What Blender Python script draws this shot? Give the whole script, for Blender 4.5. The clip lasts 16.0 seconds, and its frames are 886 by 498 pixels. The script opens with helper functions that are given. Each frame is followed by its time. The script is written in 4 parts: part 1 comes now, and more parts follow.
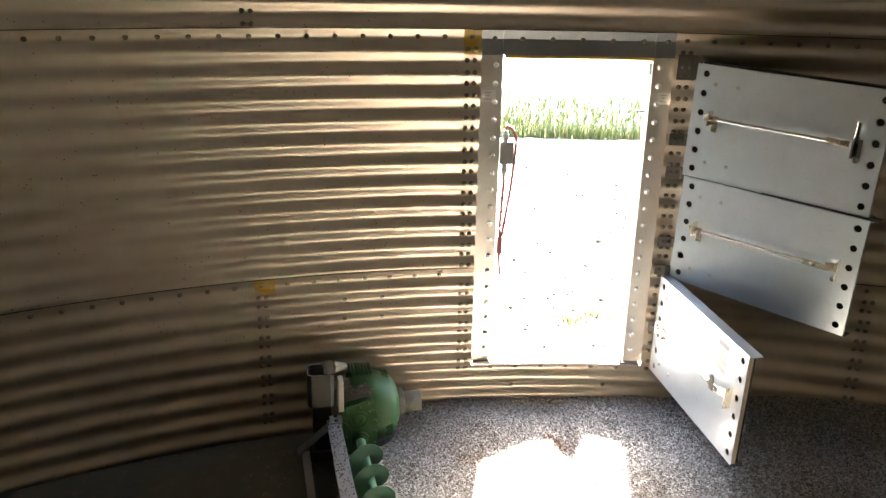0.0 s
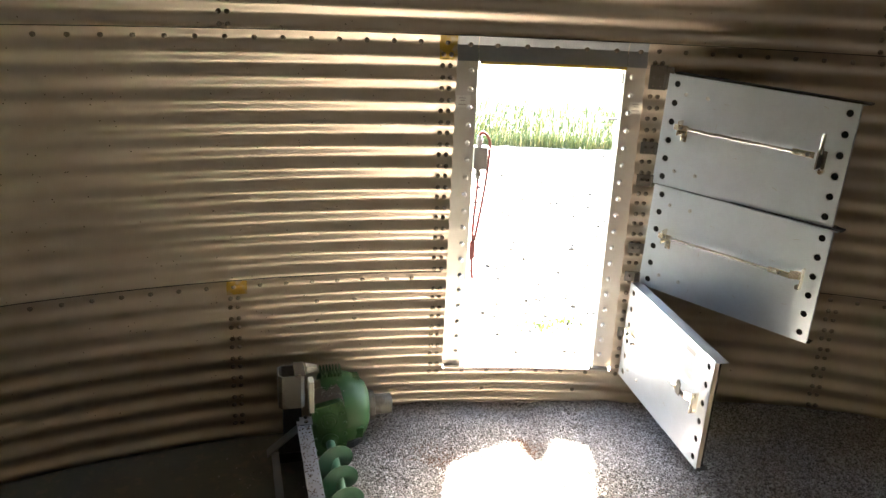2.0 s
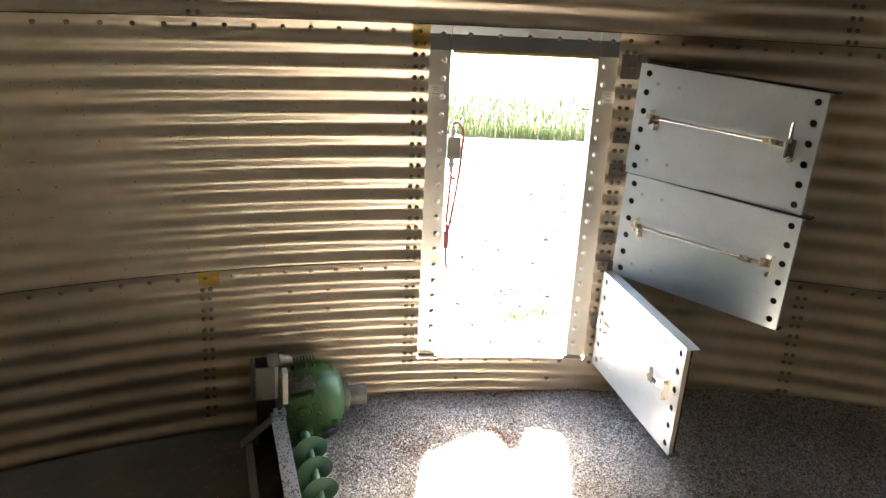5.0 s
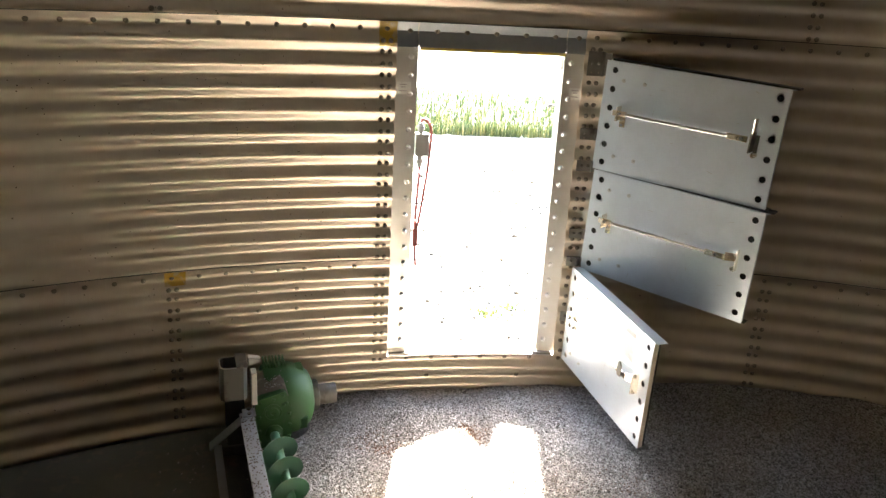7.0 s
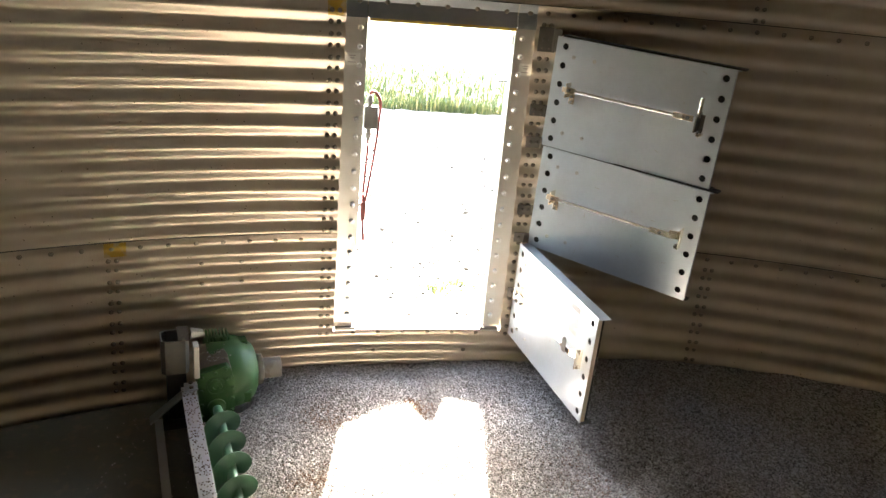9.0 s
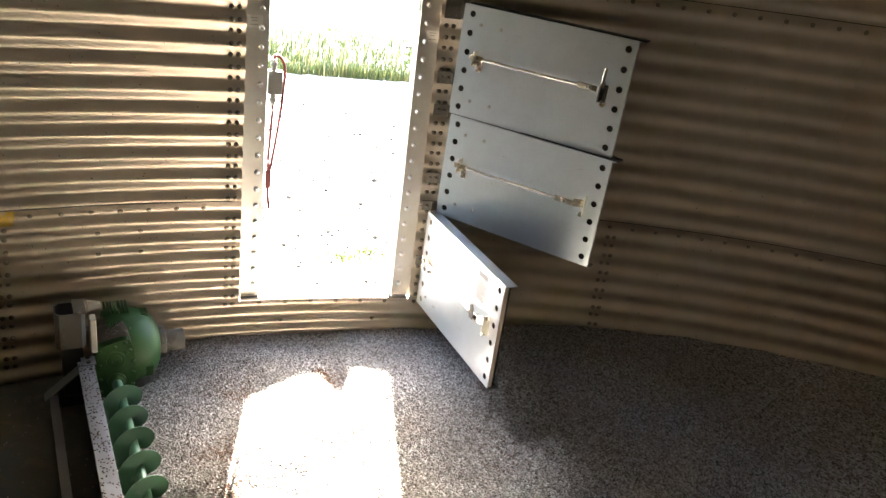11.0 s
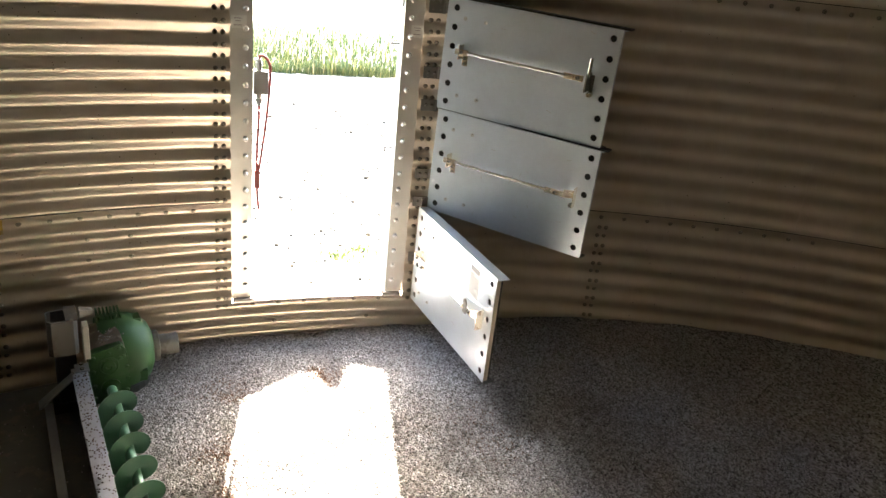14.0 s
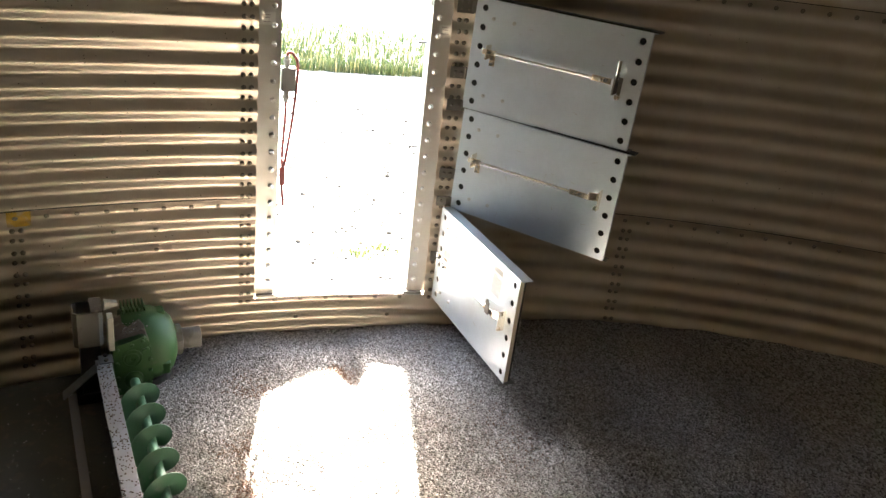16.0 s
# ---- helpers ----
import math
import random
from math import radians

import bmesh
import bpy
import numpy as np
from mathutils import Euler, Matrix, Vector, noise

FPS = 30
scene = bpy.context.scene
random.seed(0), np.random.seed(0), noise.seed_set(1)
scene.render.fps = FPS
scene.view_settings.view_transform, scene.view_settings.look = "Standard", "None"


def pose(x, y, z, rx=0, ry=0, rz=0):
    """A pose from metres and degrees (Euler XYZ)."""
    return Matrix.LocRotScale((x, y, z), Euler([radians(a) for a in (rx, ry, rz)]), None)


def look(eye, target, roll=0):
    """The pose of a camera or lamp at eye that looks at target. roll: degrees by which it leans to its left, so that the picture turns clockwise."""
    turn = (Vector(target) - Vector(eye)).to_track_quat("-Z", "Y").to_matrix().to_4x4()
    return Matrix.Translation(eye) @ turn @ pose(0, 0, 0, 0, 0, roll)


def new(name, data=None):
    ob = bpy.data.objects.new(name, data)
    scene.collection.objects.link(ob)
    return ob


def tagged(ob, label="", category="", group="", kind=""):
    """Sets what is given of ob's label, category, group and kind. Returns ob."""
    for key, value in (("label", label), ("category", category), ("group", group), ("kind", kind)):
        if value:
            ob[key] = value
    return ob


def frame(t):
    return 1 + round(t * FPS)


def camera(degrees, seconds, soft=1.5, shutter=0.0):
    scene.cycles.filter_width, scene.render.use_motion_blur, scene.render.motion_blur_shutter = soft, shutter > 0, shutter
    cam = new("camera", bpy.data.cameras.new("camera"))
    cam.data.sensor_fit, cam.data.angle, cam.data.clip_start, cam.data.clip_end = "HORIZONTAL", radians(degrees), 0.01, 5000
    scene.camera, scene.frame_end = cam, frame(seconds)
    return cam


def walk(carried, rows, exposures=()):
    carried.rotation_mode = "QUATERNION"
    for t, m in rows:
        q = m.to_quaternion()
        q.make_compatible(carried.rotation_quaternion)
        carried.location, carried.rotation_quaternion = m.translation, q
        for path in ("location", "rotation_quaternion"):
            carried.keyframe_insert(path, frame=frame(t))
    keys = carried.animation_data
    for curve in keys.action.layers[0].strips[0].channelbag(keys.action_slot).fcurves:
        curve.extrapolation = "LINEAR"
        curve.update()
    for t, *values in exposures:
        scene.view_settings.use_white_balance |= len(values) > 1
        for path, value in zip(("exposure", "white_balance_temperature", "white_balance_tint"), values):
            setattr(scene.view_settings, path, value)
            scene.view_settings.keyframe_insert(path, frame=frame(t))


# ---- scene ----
cam = camera(57.11, 16.0, soft=1.5)
walk(cam, [
    (0, pose(-0.708, -3.685, 2.179, 70.686, -1.201, -2.379)),
    (0.5, pose(-0.699, -3.689, 2.173, 70.810, -1.602, -1.467)),
    (1, pose(-0.702, -3.698, 2.170, 71.016, -2.219, -2.583)),
    (1.5, pose(-0.701, -3.712, 2.171, 71.219, -2.373, -3.050)),
    (2, pose(-0.697, -3.714, 2.170, 71.250, -2.613, -3.720)),
    (2.5, pose(-0.688, -3.707, 2.167, 71.231, -2.833, -4.194)),
    (3, pose(-0.684, -3.702, 2.161, 71.099, -2.997, -4.534)),
    (3.5, pose(-0.686, -3.706, 2.157, 70.951, -3.150, -4.628)),
    (4, pose(-0.687, -3.710, 2.154, 70.834, -3.170, -4.769)),
    (6.5, pose(-0.687, -3.719, 2.162, 70.825, -2.793, -7.080)),
    (7, pose(-0.689, -3.712, 2.154, 70.769, -3.077, -7.703)),
    (7.5, pose(-0.680, -3.710, 2.150, 70.650, -3.357, -8.089)),
    (8, pose(-0.680, -3.712, 2.149, 70.410, -3.714, -8.334)),
    (8.5, pose(-0.679, -3.709, 2.141, 70.040, -4.127, -8.702)),
    (9, pose(-0.656, -3.704, 2.141, 69.326, -4.907, -10.467)),
    (9.5, pose(-0.650, -3.697, 2.130, 68.449, -6.414, -13.882)),
    (9.7, pose(-0.649, -3.697, 2.131, 67.938, -6.884, -14.689)),
    (12, pose(-0.639, -3.697, 2.145, 67.646, -6.577, -17.203)),
    (12.5, pose(-0.635, -3.714, 2.145, 67.600, -5.957, -17.460)),
    (13, pose(-0.640, -3.710, 2.141, 67.614, -5.760, -17.665)),
    (13.5, pose(-0.633, -3.707, 2.138, 67.534, -5.559, -17.495)),
    (14, pose(-0.621, -3.698, 2.142, 67.426, -5.396, -17.387)),
    (14.5, pose(-0.619, -3.688, 2.141, 67.313, -5.335, -17.202)),
    (15, pose(-0.640, -3.688, 2.136, 67.368, -5.650, -17.004)),
    (15.5, pose(-0.642, -3.691, 2.133, 67.317, -5.859, -16.486)),
    (16, pose(-0.650, -3.686, 2.139, 67.245, -6.097, -15.846)),
], exposures=[(0, 5.0), (2, 5.12), (8, 5.12), (12, 4.88), (16, 4.88)])

# ---- light: one sun outside the door, open sky ----
SUN_EL, SUN_AZ = 31.0, 10.0            # degrees; azimuth from +y towards +x
world = bpy.data.worlds.new("world")
scene.world = world
world.use_nodes = True
wn = world.node_tree
sky = wn.nodes.new("ShaderNodeTexSky")
sky.sky_type, sky.sun_disc = "NISHITA", False
sky.sun_elevation, sky.sun_rotation = radians(SUN_EL), radians(SUN_AZ)
sky.dust_density = 3.0
wn.links.new(sky.outputs[0], wn.nodes["Background"].inputs[0])
wn.nodes["Background"].inputs[1].default_value = 0.14
sun = new("sun", bpy.data.lights.new("sun", "SUN"))
sun.data.energy, sun.data.angle, sun.data.color = 5.0, radians(0.5), (1.0, 0.95, 0.87)
_e, _a = radians(SUN_EL), radians(SUN_AZ)
SUN_DIR = Vector((math.sin(_a) * math.cos(_e), math.cos(_a) * math.cos(_e), math.sin(_e)))
sun.matrix_world = look(SUN_DIR * 30, (0, 0, 0))

# ---- sizes ----
R = 5.03            # bin radius at the crests of the corrugation
P = 0.1016          # corrugation pitch
AMP = 0.0098
Z1 = 0.76           # bolt row between lower and middle ring
RING = 1.1176
CREST = Z1 + 0.42 * P   # a crest of the corrugation; the ring bolts sit near its valleys
SHEET = 2.873       # arc length of a wall sheet
BOLT = 0.1197       # bolt spacing along a ring
SEAM = -1.3818      # vertical seam of the lower ring
OP0, OP1, OPB, OPT = -0.274, 0.400, 0.281, 1.797   # door opening along the wall and in height


# ---- materials ----
def ramp(nt, src, stops):
    r = nt.nodes.new("ShaderNodeValToRGB")
    els = r.color_ramp.elements
    while len(els) < len(stops):
        els.new(0.5)
    for e, (p, c) in zip(els, stops):
        e.position = p
        e.color = (*c, 1) if len(c) == 3 else c
    nt.links.new(src, r.inputs[0])
    return r.outputs[0]


def tex(nt, kind, scale, detail=3.0, stretch=None, coord="Object"):
    tc = nt.nodes.new("ShaderNodeTexCoord")
    src = tc.outputs[coord]
    if stretch:
        mp = nt.nodes.new("ShaderNodeMapping")
        mp.inputs["Scale"].default_value = stretch
        nt.links.new(src, mp.inputs[0])
        src = mp.outputs[0]
    n = nt.nodes.new("ShaderNodeTex" + kind)
    n.inputs["Scale"].default_value = scale
    if kind == "Noise":
        n.inputs["Detail"].default_value = detail
    nt.links.new(src, n.inputs["Vector"])
    return n


def mix(nt, a, b, fac, mode="MIX"):
    m = nt.nodes.new("ShaderNodeMix")
    m.data_type, m.blend_type = "RGBA", mode
    for sock, v in ((m.inputs[0], fac), (m.inputs[6], a), (m.inputs[7], b)):
        if isinstance(v, (int, float)):
            sock.default_value = v
        elif isinstance(v, tuple):
            sock.default_value = (*v, 1)
        else:
            nt.links.new(v, sock)
    return m.outputs[2]


def bump(nt, b, height, strength, dist):
    n = nt.nodes.new("ShaderNodeBump")
    n.inputs["Strength"].default_value, n.inputs["Distance"].default_value = strength, dist
    nt.links.new(height, n.inputs["Height"])
    nt.links.new(n.outputs[0], b.inputs["Normal"])


def material(name, color=(0.5, 0.5, 0.5), rough=0.5, metal=0.0):
    m = bpy.data.materials.new(name)
    m.use_nodes = True
    nt = m.node_tree
    b = nt.nodes["Principled BSDF"]
    b.inputs["Base Color"].default_value = (*color, 1)
    b.inputs["Roughness"].default_value, b.inputs["Metallic"].default_value = rough, metal
    return m, nt, b


def steel(name, light, dark, rough, metal, spangle=60.0, dust=None, stretch=None, dents=0.0):
    """Galvanised sheet: soft cloudy oxide and a thin film of dust, slightly wavy."""
    m, nt, b = material(name, light, rough, metal)
    cl = tex(nt, "Noise", 2.3, 1.0, stretch=stretch)
    c = mix(nt, light, dark, cl.outputs[0])
    if dust:
        fine = tex(nt, "Noise", 9, 2, stretch=stretch)
        c = mix(nt, c, dust, ramp(nt, fine.outputs[0], [(0.3, (0.0,) * 3), (0.8, (0.5,) * 3)]))
    if spangle:
        sp = tex(nt, "Voronoi", spangle)
        c = mix(nt, c, tuple(x * 0.86 for x in dark), ramp(nt, sp.outputs["Color"], [(0.3, (0.0,) * 3), (0.85, (0.14,) * 3)]))
        gr = tex(nt, "Noise", 6.0, 5)
        g = mix(nt, ramp(nt, sp.outputs["Color"], [(0.0, (rough - 0.015,) * 3), (1.0, (rough + 0.02,) * 3)]),
                ramp(nt, gr.outputs[0], [(0.35, (rough - 0.02,) * 3), (0.7, (rough + 0.04,) * 3)]), 0.5)
        nt.links.new(g, b.inputs["Roughness"])
    nt.links.new(c, b.inputs["Base Color"])
    if dents:
        w = tex(nt, "Noise", 5.0, 2, stretch=stretch)
        bump(nt, b, w.outputs[0], dents, 0.01)
    return m


def paint(name, color, worn, rough=0.45, wear=0.62, scale=14.0):
    m, nt, b = material(name, color, rough)
    a = tex(nt, "Noise", scale, 6)
    d = tex(nt, "Noise", 2.5, 3)
    c = mix(nt, color, worn, ramp(nt, a.outputs[0], [(wear, (0, 0, 0)), (wear + 0.1, (0.85,) * 3)]))
    c = mix(nt, c, tuple(x * 0.6 for x in color), ramp(nt, d.outputs[0], [(0.4, (0, 0, 0)), (0.75, (0.6,) * 3)]))
    nt.links.new(c, b.inputs["Base Color"])
    bump(nt, b, a.outputs[0], 0.15, 0.003)
    return m


M_WALL = steel("galvanised_wall", (0.62, 0.53, 0.415), (0.54, 0.46, 0.36), 0.34, 0.68, 0, (0.46, 0.355, 0.25))
M_WALL.node_tree.nodes["Principled BSDF"].inputs["Coat Weight"].default_value = 0.15
M_WALL.node_tree.nodes["Principled BSDF"].inputs["Coat Roughness"].default_value = 0.2
M_FRAME = steel("galvanised_frame", (0.58, 0.56, 0.52), (0.50, 0.48, 0.44), 0.36, 0.8, 55.0, (0.42, 0.36, 0.28))
M_PANEL = steel("galvanised_panel", (0.76, 0.80, 0.84), (0.68, 0.72, 0.76), 0.30, 0.8, 90.0, (0.62, 0.64, 0.66), dents=0.03)
# reveal colour holds the bluish tint that skylight gives the jamb's side
M_REVEAL = paint("skylit_reveal", (0.17, 0.21, 0.21), (0.22, 0.25, 0.24), 0.7)
M_HEAD = steel("dull_steel", (0.30, 0.32, 0.33), (0.22, 0.24, 0.25), 0.42, 0.7, 60.0, (0.34, 0.32, 0.28))
M_ROOF = steel("roof_steel", (0.09, 0.09, 0.085), (0.06, 0.062, 0.06), 0.5, 0.6, 30.0, (0.3, 0.27, 0.22))
M_BEAM = steel("dusty_beam", (0.33, 0.355, 0.395), (0.24, 0.26, 0.29), 0.42, 0.6, 80.0, (0.30, 0.27, 0.23))
M_BOLT = steel("zinc_bolt", (0.25, 0.21, 0.165), (0.17, 0.14, 0.11), 0.3, 0.8, 0)
M_STUD = steel("bright_bolt", (0.66, 0.64, 0.60), (0.5, 0.48, 0.45), 0.3, 0.9, 120.0)
M_ROD = steel("bright_rod", (0.86, 0.84, 0.80), (0.76, 0.74, 0.70), 0.2, 0.9, 90.0)
M_BRACKET = steel("zinc_bracket", (0.92, 0.84, 0.72), (0.80, 0.71, 0.58), 0.2, 0.9, 0)
# black for rubber parts, also for shade behind holes and below the collar
M_DARK = paint("rubber_and_shade_black", (0.025, 0.024, 0.022), (0.07, 0.06, 0.05), 0.6)
M_HINGE = steel("dark_hinge", (0.20, 0.18, 0.15), (0.10, 0.09, 0.08), 0.5, 0.7, 60.0)
M_GREEN = paint("green_paint", (0.024, 0.088, 0.013), (0.07, 0.10, 0.04), 0.58, 0.62)
M_FLIGHT = paint("pale_green_paint", (0.085, 0.20, 0.11), (0.25, 0.31, 0.24), 0.4, 0.62)
M_GREY = paint("grey_cast", (0.18, 0.165, 0.135), (0.11, 0.09, 0.065), 0.6, 0.54)
M_CREAM = paint("cream_plate", (0.52, 0.49, 0.40), (0.3, 0.26, 0.2), 0.55, 0.62)
M_SHIELD = paint("rusty_cover", (0.14, 0.11, 0.075), (0.30, 0.25, 0.18), 0.65, 0.58, 30.0)
M_FADED = paint("faded_yellow", (0.52, 0.33, 0.04), (0.50, 0.42, 0.30), 0.5, 0.55, 22.0)
M_EDGE = paint("cream_edge", (0.62, 0.53, 0.41), (0.5, 0.42, 0.32), 0.5)
M_YELLOW = paint("yellow_strip", (0.55, 0.36, 0.03), (0.36, 0.27, 0.10), 0.55, 0.52, 40.0)
M_ORANGE = paint("red_cable", (0.16, 0.014, 0.008), (0.12, 0.016, 0.010), 0.5)
M_BOX = paint("grey_plastic", (0.24, 0.22, 0.20), (0.28, 0.26, 0.23), 0.5)
M_LABEL = paint("paper_label", (0.62, 0.60, 0.55), (0.5, 0.47, 0.42), 0.6)
M_SHADE_FLOOR = paint("shade_dark_floor", (0.14, 0.135, 0.105), (0.20, 0.165, 0.125), 0.7, 0.56, 20.0)
M_INK = paint("label_print", (0.33, 0.30, 0.28), (0.4, 0.37, 0.34), 0.7)


def grain_material():
    m, nt, b = material("dry_grain", (0.3, 0.22, 0.16), 0.75)
    v = tex(nt, "Voronoi", 105)
    big = tex(nt, "Noise", 3.0, 4)
    c = ramp(nt, v.outputs["Color"], [(0.1, (0.040, 0.033, 0.026)), (0.4, (0.215, 0.186, 0.162)), (0.9, (0.47, 0.436, 0.40))])
    c = mix(nt, c, (0.15, 0.10, 0.07), ramp(nt, big.outputs[0], [(0.5, (0, 0, 0)), (0.8, (0.45,) * 3)]))
    nt.links.new(c, b.inputs["Base Color"])
    inv = ramp(nt, v.outputs["Distance"], [(0.0, (1, 1, 1)), (0.8, (0, 0, 0))])
    bump(nt, b, inv, 0.9, 0.006)
    return m


def ground_material():
    m, nt, b = material("pale_gravel", (0.5, 0.47, 0.42), 0.85)
    f = tex(nt, "Noise", 22, 6)
    g = tex(nt, "Noise", 0.9, 4)
    sp = tex(nt, "Voronoi", 9)
    c = ramp(nt, f.outputs[0], [(0.3, (0.20, 0.19, 0.17)), (0.7, (0.33, 0.315, 0.28))])
    c = mix(nt, c, (0.05, 0.048, 0.04), ramp(nt, sp.outputs["Distance"], [(0.0, (0.9,) * 3), (0.09, (0, 0, 0))]))
    c = mix(nt, c, (0.30, 0.31, 0.19), ramp(nt, g.outputs[0], [(0.5, (0, 0, 0)), (0.75, (0.5,) * 3)]))
    sx = nt.nodes.new("ShaderNodeSeparateXYZ")
    nt.links.new(nt.nodes.new("ShaderNodeTexCoord").outputs["Object"], sx.inputs[0])
    far = nt.nodes.new("ShaderNodeMapRange")
    far.inputs[1].default_value, far.inputs[2].default_value = 7.6, 8.2
    nt.links.new(sx.outputs["Y"], far.inputs[0])
    c = mix(nt, c, (0.21, 0.22, 0.15), far.outputs[0])
    nt.links.new(c, b.inputs["Base Color"])
    bump(nt, b, f.outputs[0], 0.5, 0.02)
    return m


def leaf_material(name, stops, glow):
    m, nt, b = material(name, (0.10, 0.2, 0.03), 0.6)
    geo = nt.nodes.new("ShaderNodeNewGeometry")
    c = ramp(nt, geo.outputs["Random Per Island"], stops)
    nt.links.new(c, b.inputs["Base Color"])
    tr = nt.nodes.new("ShaderNodeBsdfTranslucent")
    nt.links.new(c, tr.inputs[0])
    ms = nt.nodes.new("ShaderNodeMixShader")
    ms.inputs[0].default_value = glow
    nt.links.new(b.outputs[0], ms.inputs[1])
    nt.links.new(tr.outputs[0], ms.inputs[2])
    nt.links.new(ms.outputs[0], nt.nodes["Material Output"].inputs[0])
    return m


M_GRAIN, M_GROUND = grain_material(), ground_material()
M_LEAF = leaf_material("grass_blades", [(0.0, (0.008, 0.022, 0.003)), (0.55, (0.024, 0.044, 0.006)), (0.85, (0.07, 0.075, 0.016)), (1.0, (0.24, 0.20, 0.10))], 0.12)
M_WEED = leaf_material("weed_leaves", [(0.0, (0.03, 0.055, 0.012)), (1.0, (0.10, 0.10, 0.03))], 0.2)


# ---- geometry helpers ----
def wp(s, z, inset=0.0):
    """A point of the bin wall: arc s from the door's side of the wall, height z, inset towards the bin's middle."""
    a, r = s / R, R - inset
    return Vector((r * math.sin(a), r * math.cos(a) - R, z))


def wpose(s, z, inset=0.0, turn=0.0):
    """A pose on the wall: x along the wall, z pointing into the bin, y up."""
    a = s / R
    x = Vector((math.cos(a), -math.sin(a), 0))
    n = Vector((-math.sin(a), -math.cos(a), 0))
    up = Vector((0, 0, 1))
    m = Matrix((-x, up, n)).transposed().to_4x4()
    return Matrix.Translation(wp(s, z, inset)) @ m @ pose(0, 0, 0, 0, 0, turn)


def part(name, bm, mat, parent=None, label="", smooth=False, m=None):
    me = bpy.data.meshes.new(name)
    bmesh.ops.recalc_face_normals(bm, faces=bm.faces)
    bm.to_mesh(me)
    bm.free()
    me.materials.append(mat)
    if smooth:
        me.shade_smooth()
        me.set_sharp_from_angle(angle=radians(40))
    ob = new(name, me)
    ob.parent = parent
    if m is not None:
        ob.matrix_basis = m
    return tagged(ob, label)


def shared(name, me, parent, m, label=""):
    ob = new(name, me)
    ob.parent, ob.matrix_basis = parent, m
    return tagged(ob, label)


def empty(name, m=None):
    ob = new(name)
    ob.empty_display_size = 0.1
    if m is not None:
        ob.matrix_basis = m
    return ob


def box(bm, x0, x1, y0, y1, z0, z1, bev=0.0, m=None):
    g = bmesh.ops.create_cube(bm, size=1)["verts"]
    for v in g:
        v.co = Vector((x0 + (v.co.x + 0.5) * (x1 - x0), y0 + (v.co.y + 0.5) * (y1 - y0), z0 + (v.co.z + 0.5) * (z1 - z0)))
    if bev:
        es = list({e for v in g for e in v.link_edges})
        out = bmesh.ops.bevel(bm, geom=es, offset=bev, segments=2, affect="EDGES", profile=0.6)
        g = list({v for f in out["faces"] for v in f.verts} | {v for v in g if v.is_valid})
    if m is not None:
        bmesh.ops.transform(bm, matrix=m, verts=g)
    return bm


def sbox(bm, s0, s1, i0, i1, z0, z1, n=6, slope=0.0):
    """A block bent with the wall: arc s, inset i, height z. slope: how far the inset changes from bottom to top."""
    rings = []
    for k in range(n + 1):
        s = s0 + (s1 - s0) * k / n
        rings.append([bm.verts.new(wp(s, z, i)) for i, z in ((i0, z0), (i1, z0), (i1 + slope, z1), (i0 + slope, z1))])
    for a, b in zip(rings, rings[1:]):
        for j in range(4):
            bm.faces.new((a[j], a[(j + 1) % 4], b[(j + 1) % 4], b[j]))
    bm.faces.new(rings[0])
    bm.faces.new(rings[-1][::-1])
    return bm


def lathe(bm, prof, n=24, m=None):
    """A turned body round z from (radius, height) pairs, closed at both ends."""
    rings = [[bm.verts.new((r * math.cos(2 * math.pi * k / n), r * math.sin(2 * math.pi * k / n), z)) for k in range(n)] for r, z in prof]
    for a, b in zip(rings, rings[1:]):
        for k in range(n):
            bm.faces.new((a[k], a[(k + 1) % n], b[(k + 1) % n], b[k]))
    bm.faces.new(rings[0][::-1])
    bm.faces.new(rings[-1])
    if m is not None:
        bmesh.ops.transform(bm, matrix=m, verts=[v for r in rings for v in r])
    return bm


def tube(bm, pts, r, n=8):
    """A round rod or cable along points."""
    pts = [Vector(p) for p in pts]
    rings = []
    for i, p in enumerate(pts):
        d = (pts[min(i + 1, len(pts) - 1)] - pts[max(i - 1, 0)]).normalized()
        q = d.to_track_quat("Z", "Y")
        rings.append([bm.verts.new(p + q @ Vector((r * math.cos(2 * math.pi * k / n), r * math.sin(2 * math.pi * k / n), 0))) for k in range(n)])
    for a, b in zip(rings, rings[1:]):
        for k in range(n):
            bm.faces.new((a[k], a[(k + 1) % n], b[(k + 1) % n], b[k]))
    bm.faces.new(rings[0][::-1])
    bm.faces.new(rings[-1])
    return bm


def curve_points(pts, n=8):
    """Smooth path through points."""
    pts = [Vector(p) for p in pts]
    pts = [2 * pts[0] - pts[1], *pts, 2 * pts[-1] - pts[-2]]
    out = []
    for i in range(1, len(pts) - 2):
        a, b, c, d = pts[i - 1:i + 3]
        for k in range(n):
            t = k / n
            out.append(0.5 * (2 * b + (c - a) * t + (2 * a - 5 * b + 4 * c - d) * t * t + (3 * b - a - 3 * c + d) * t ** 3))
    out.append(pts[-2])
    return out


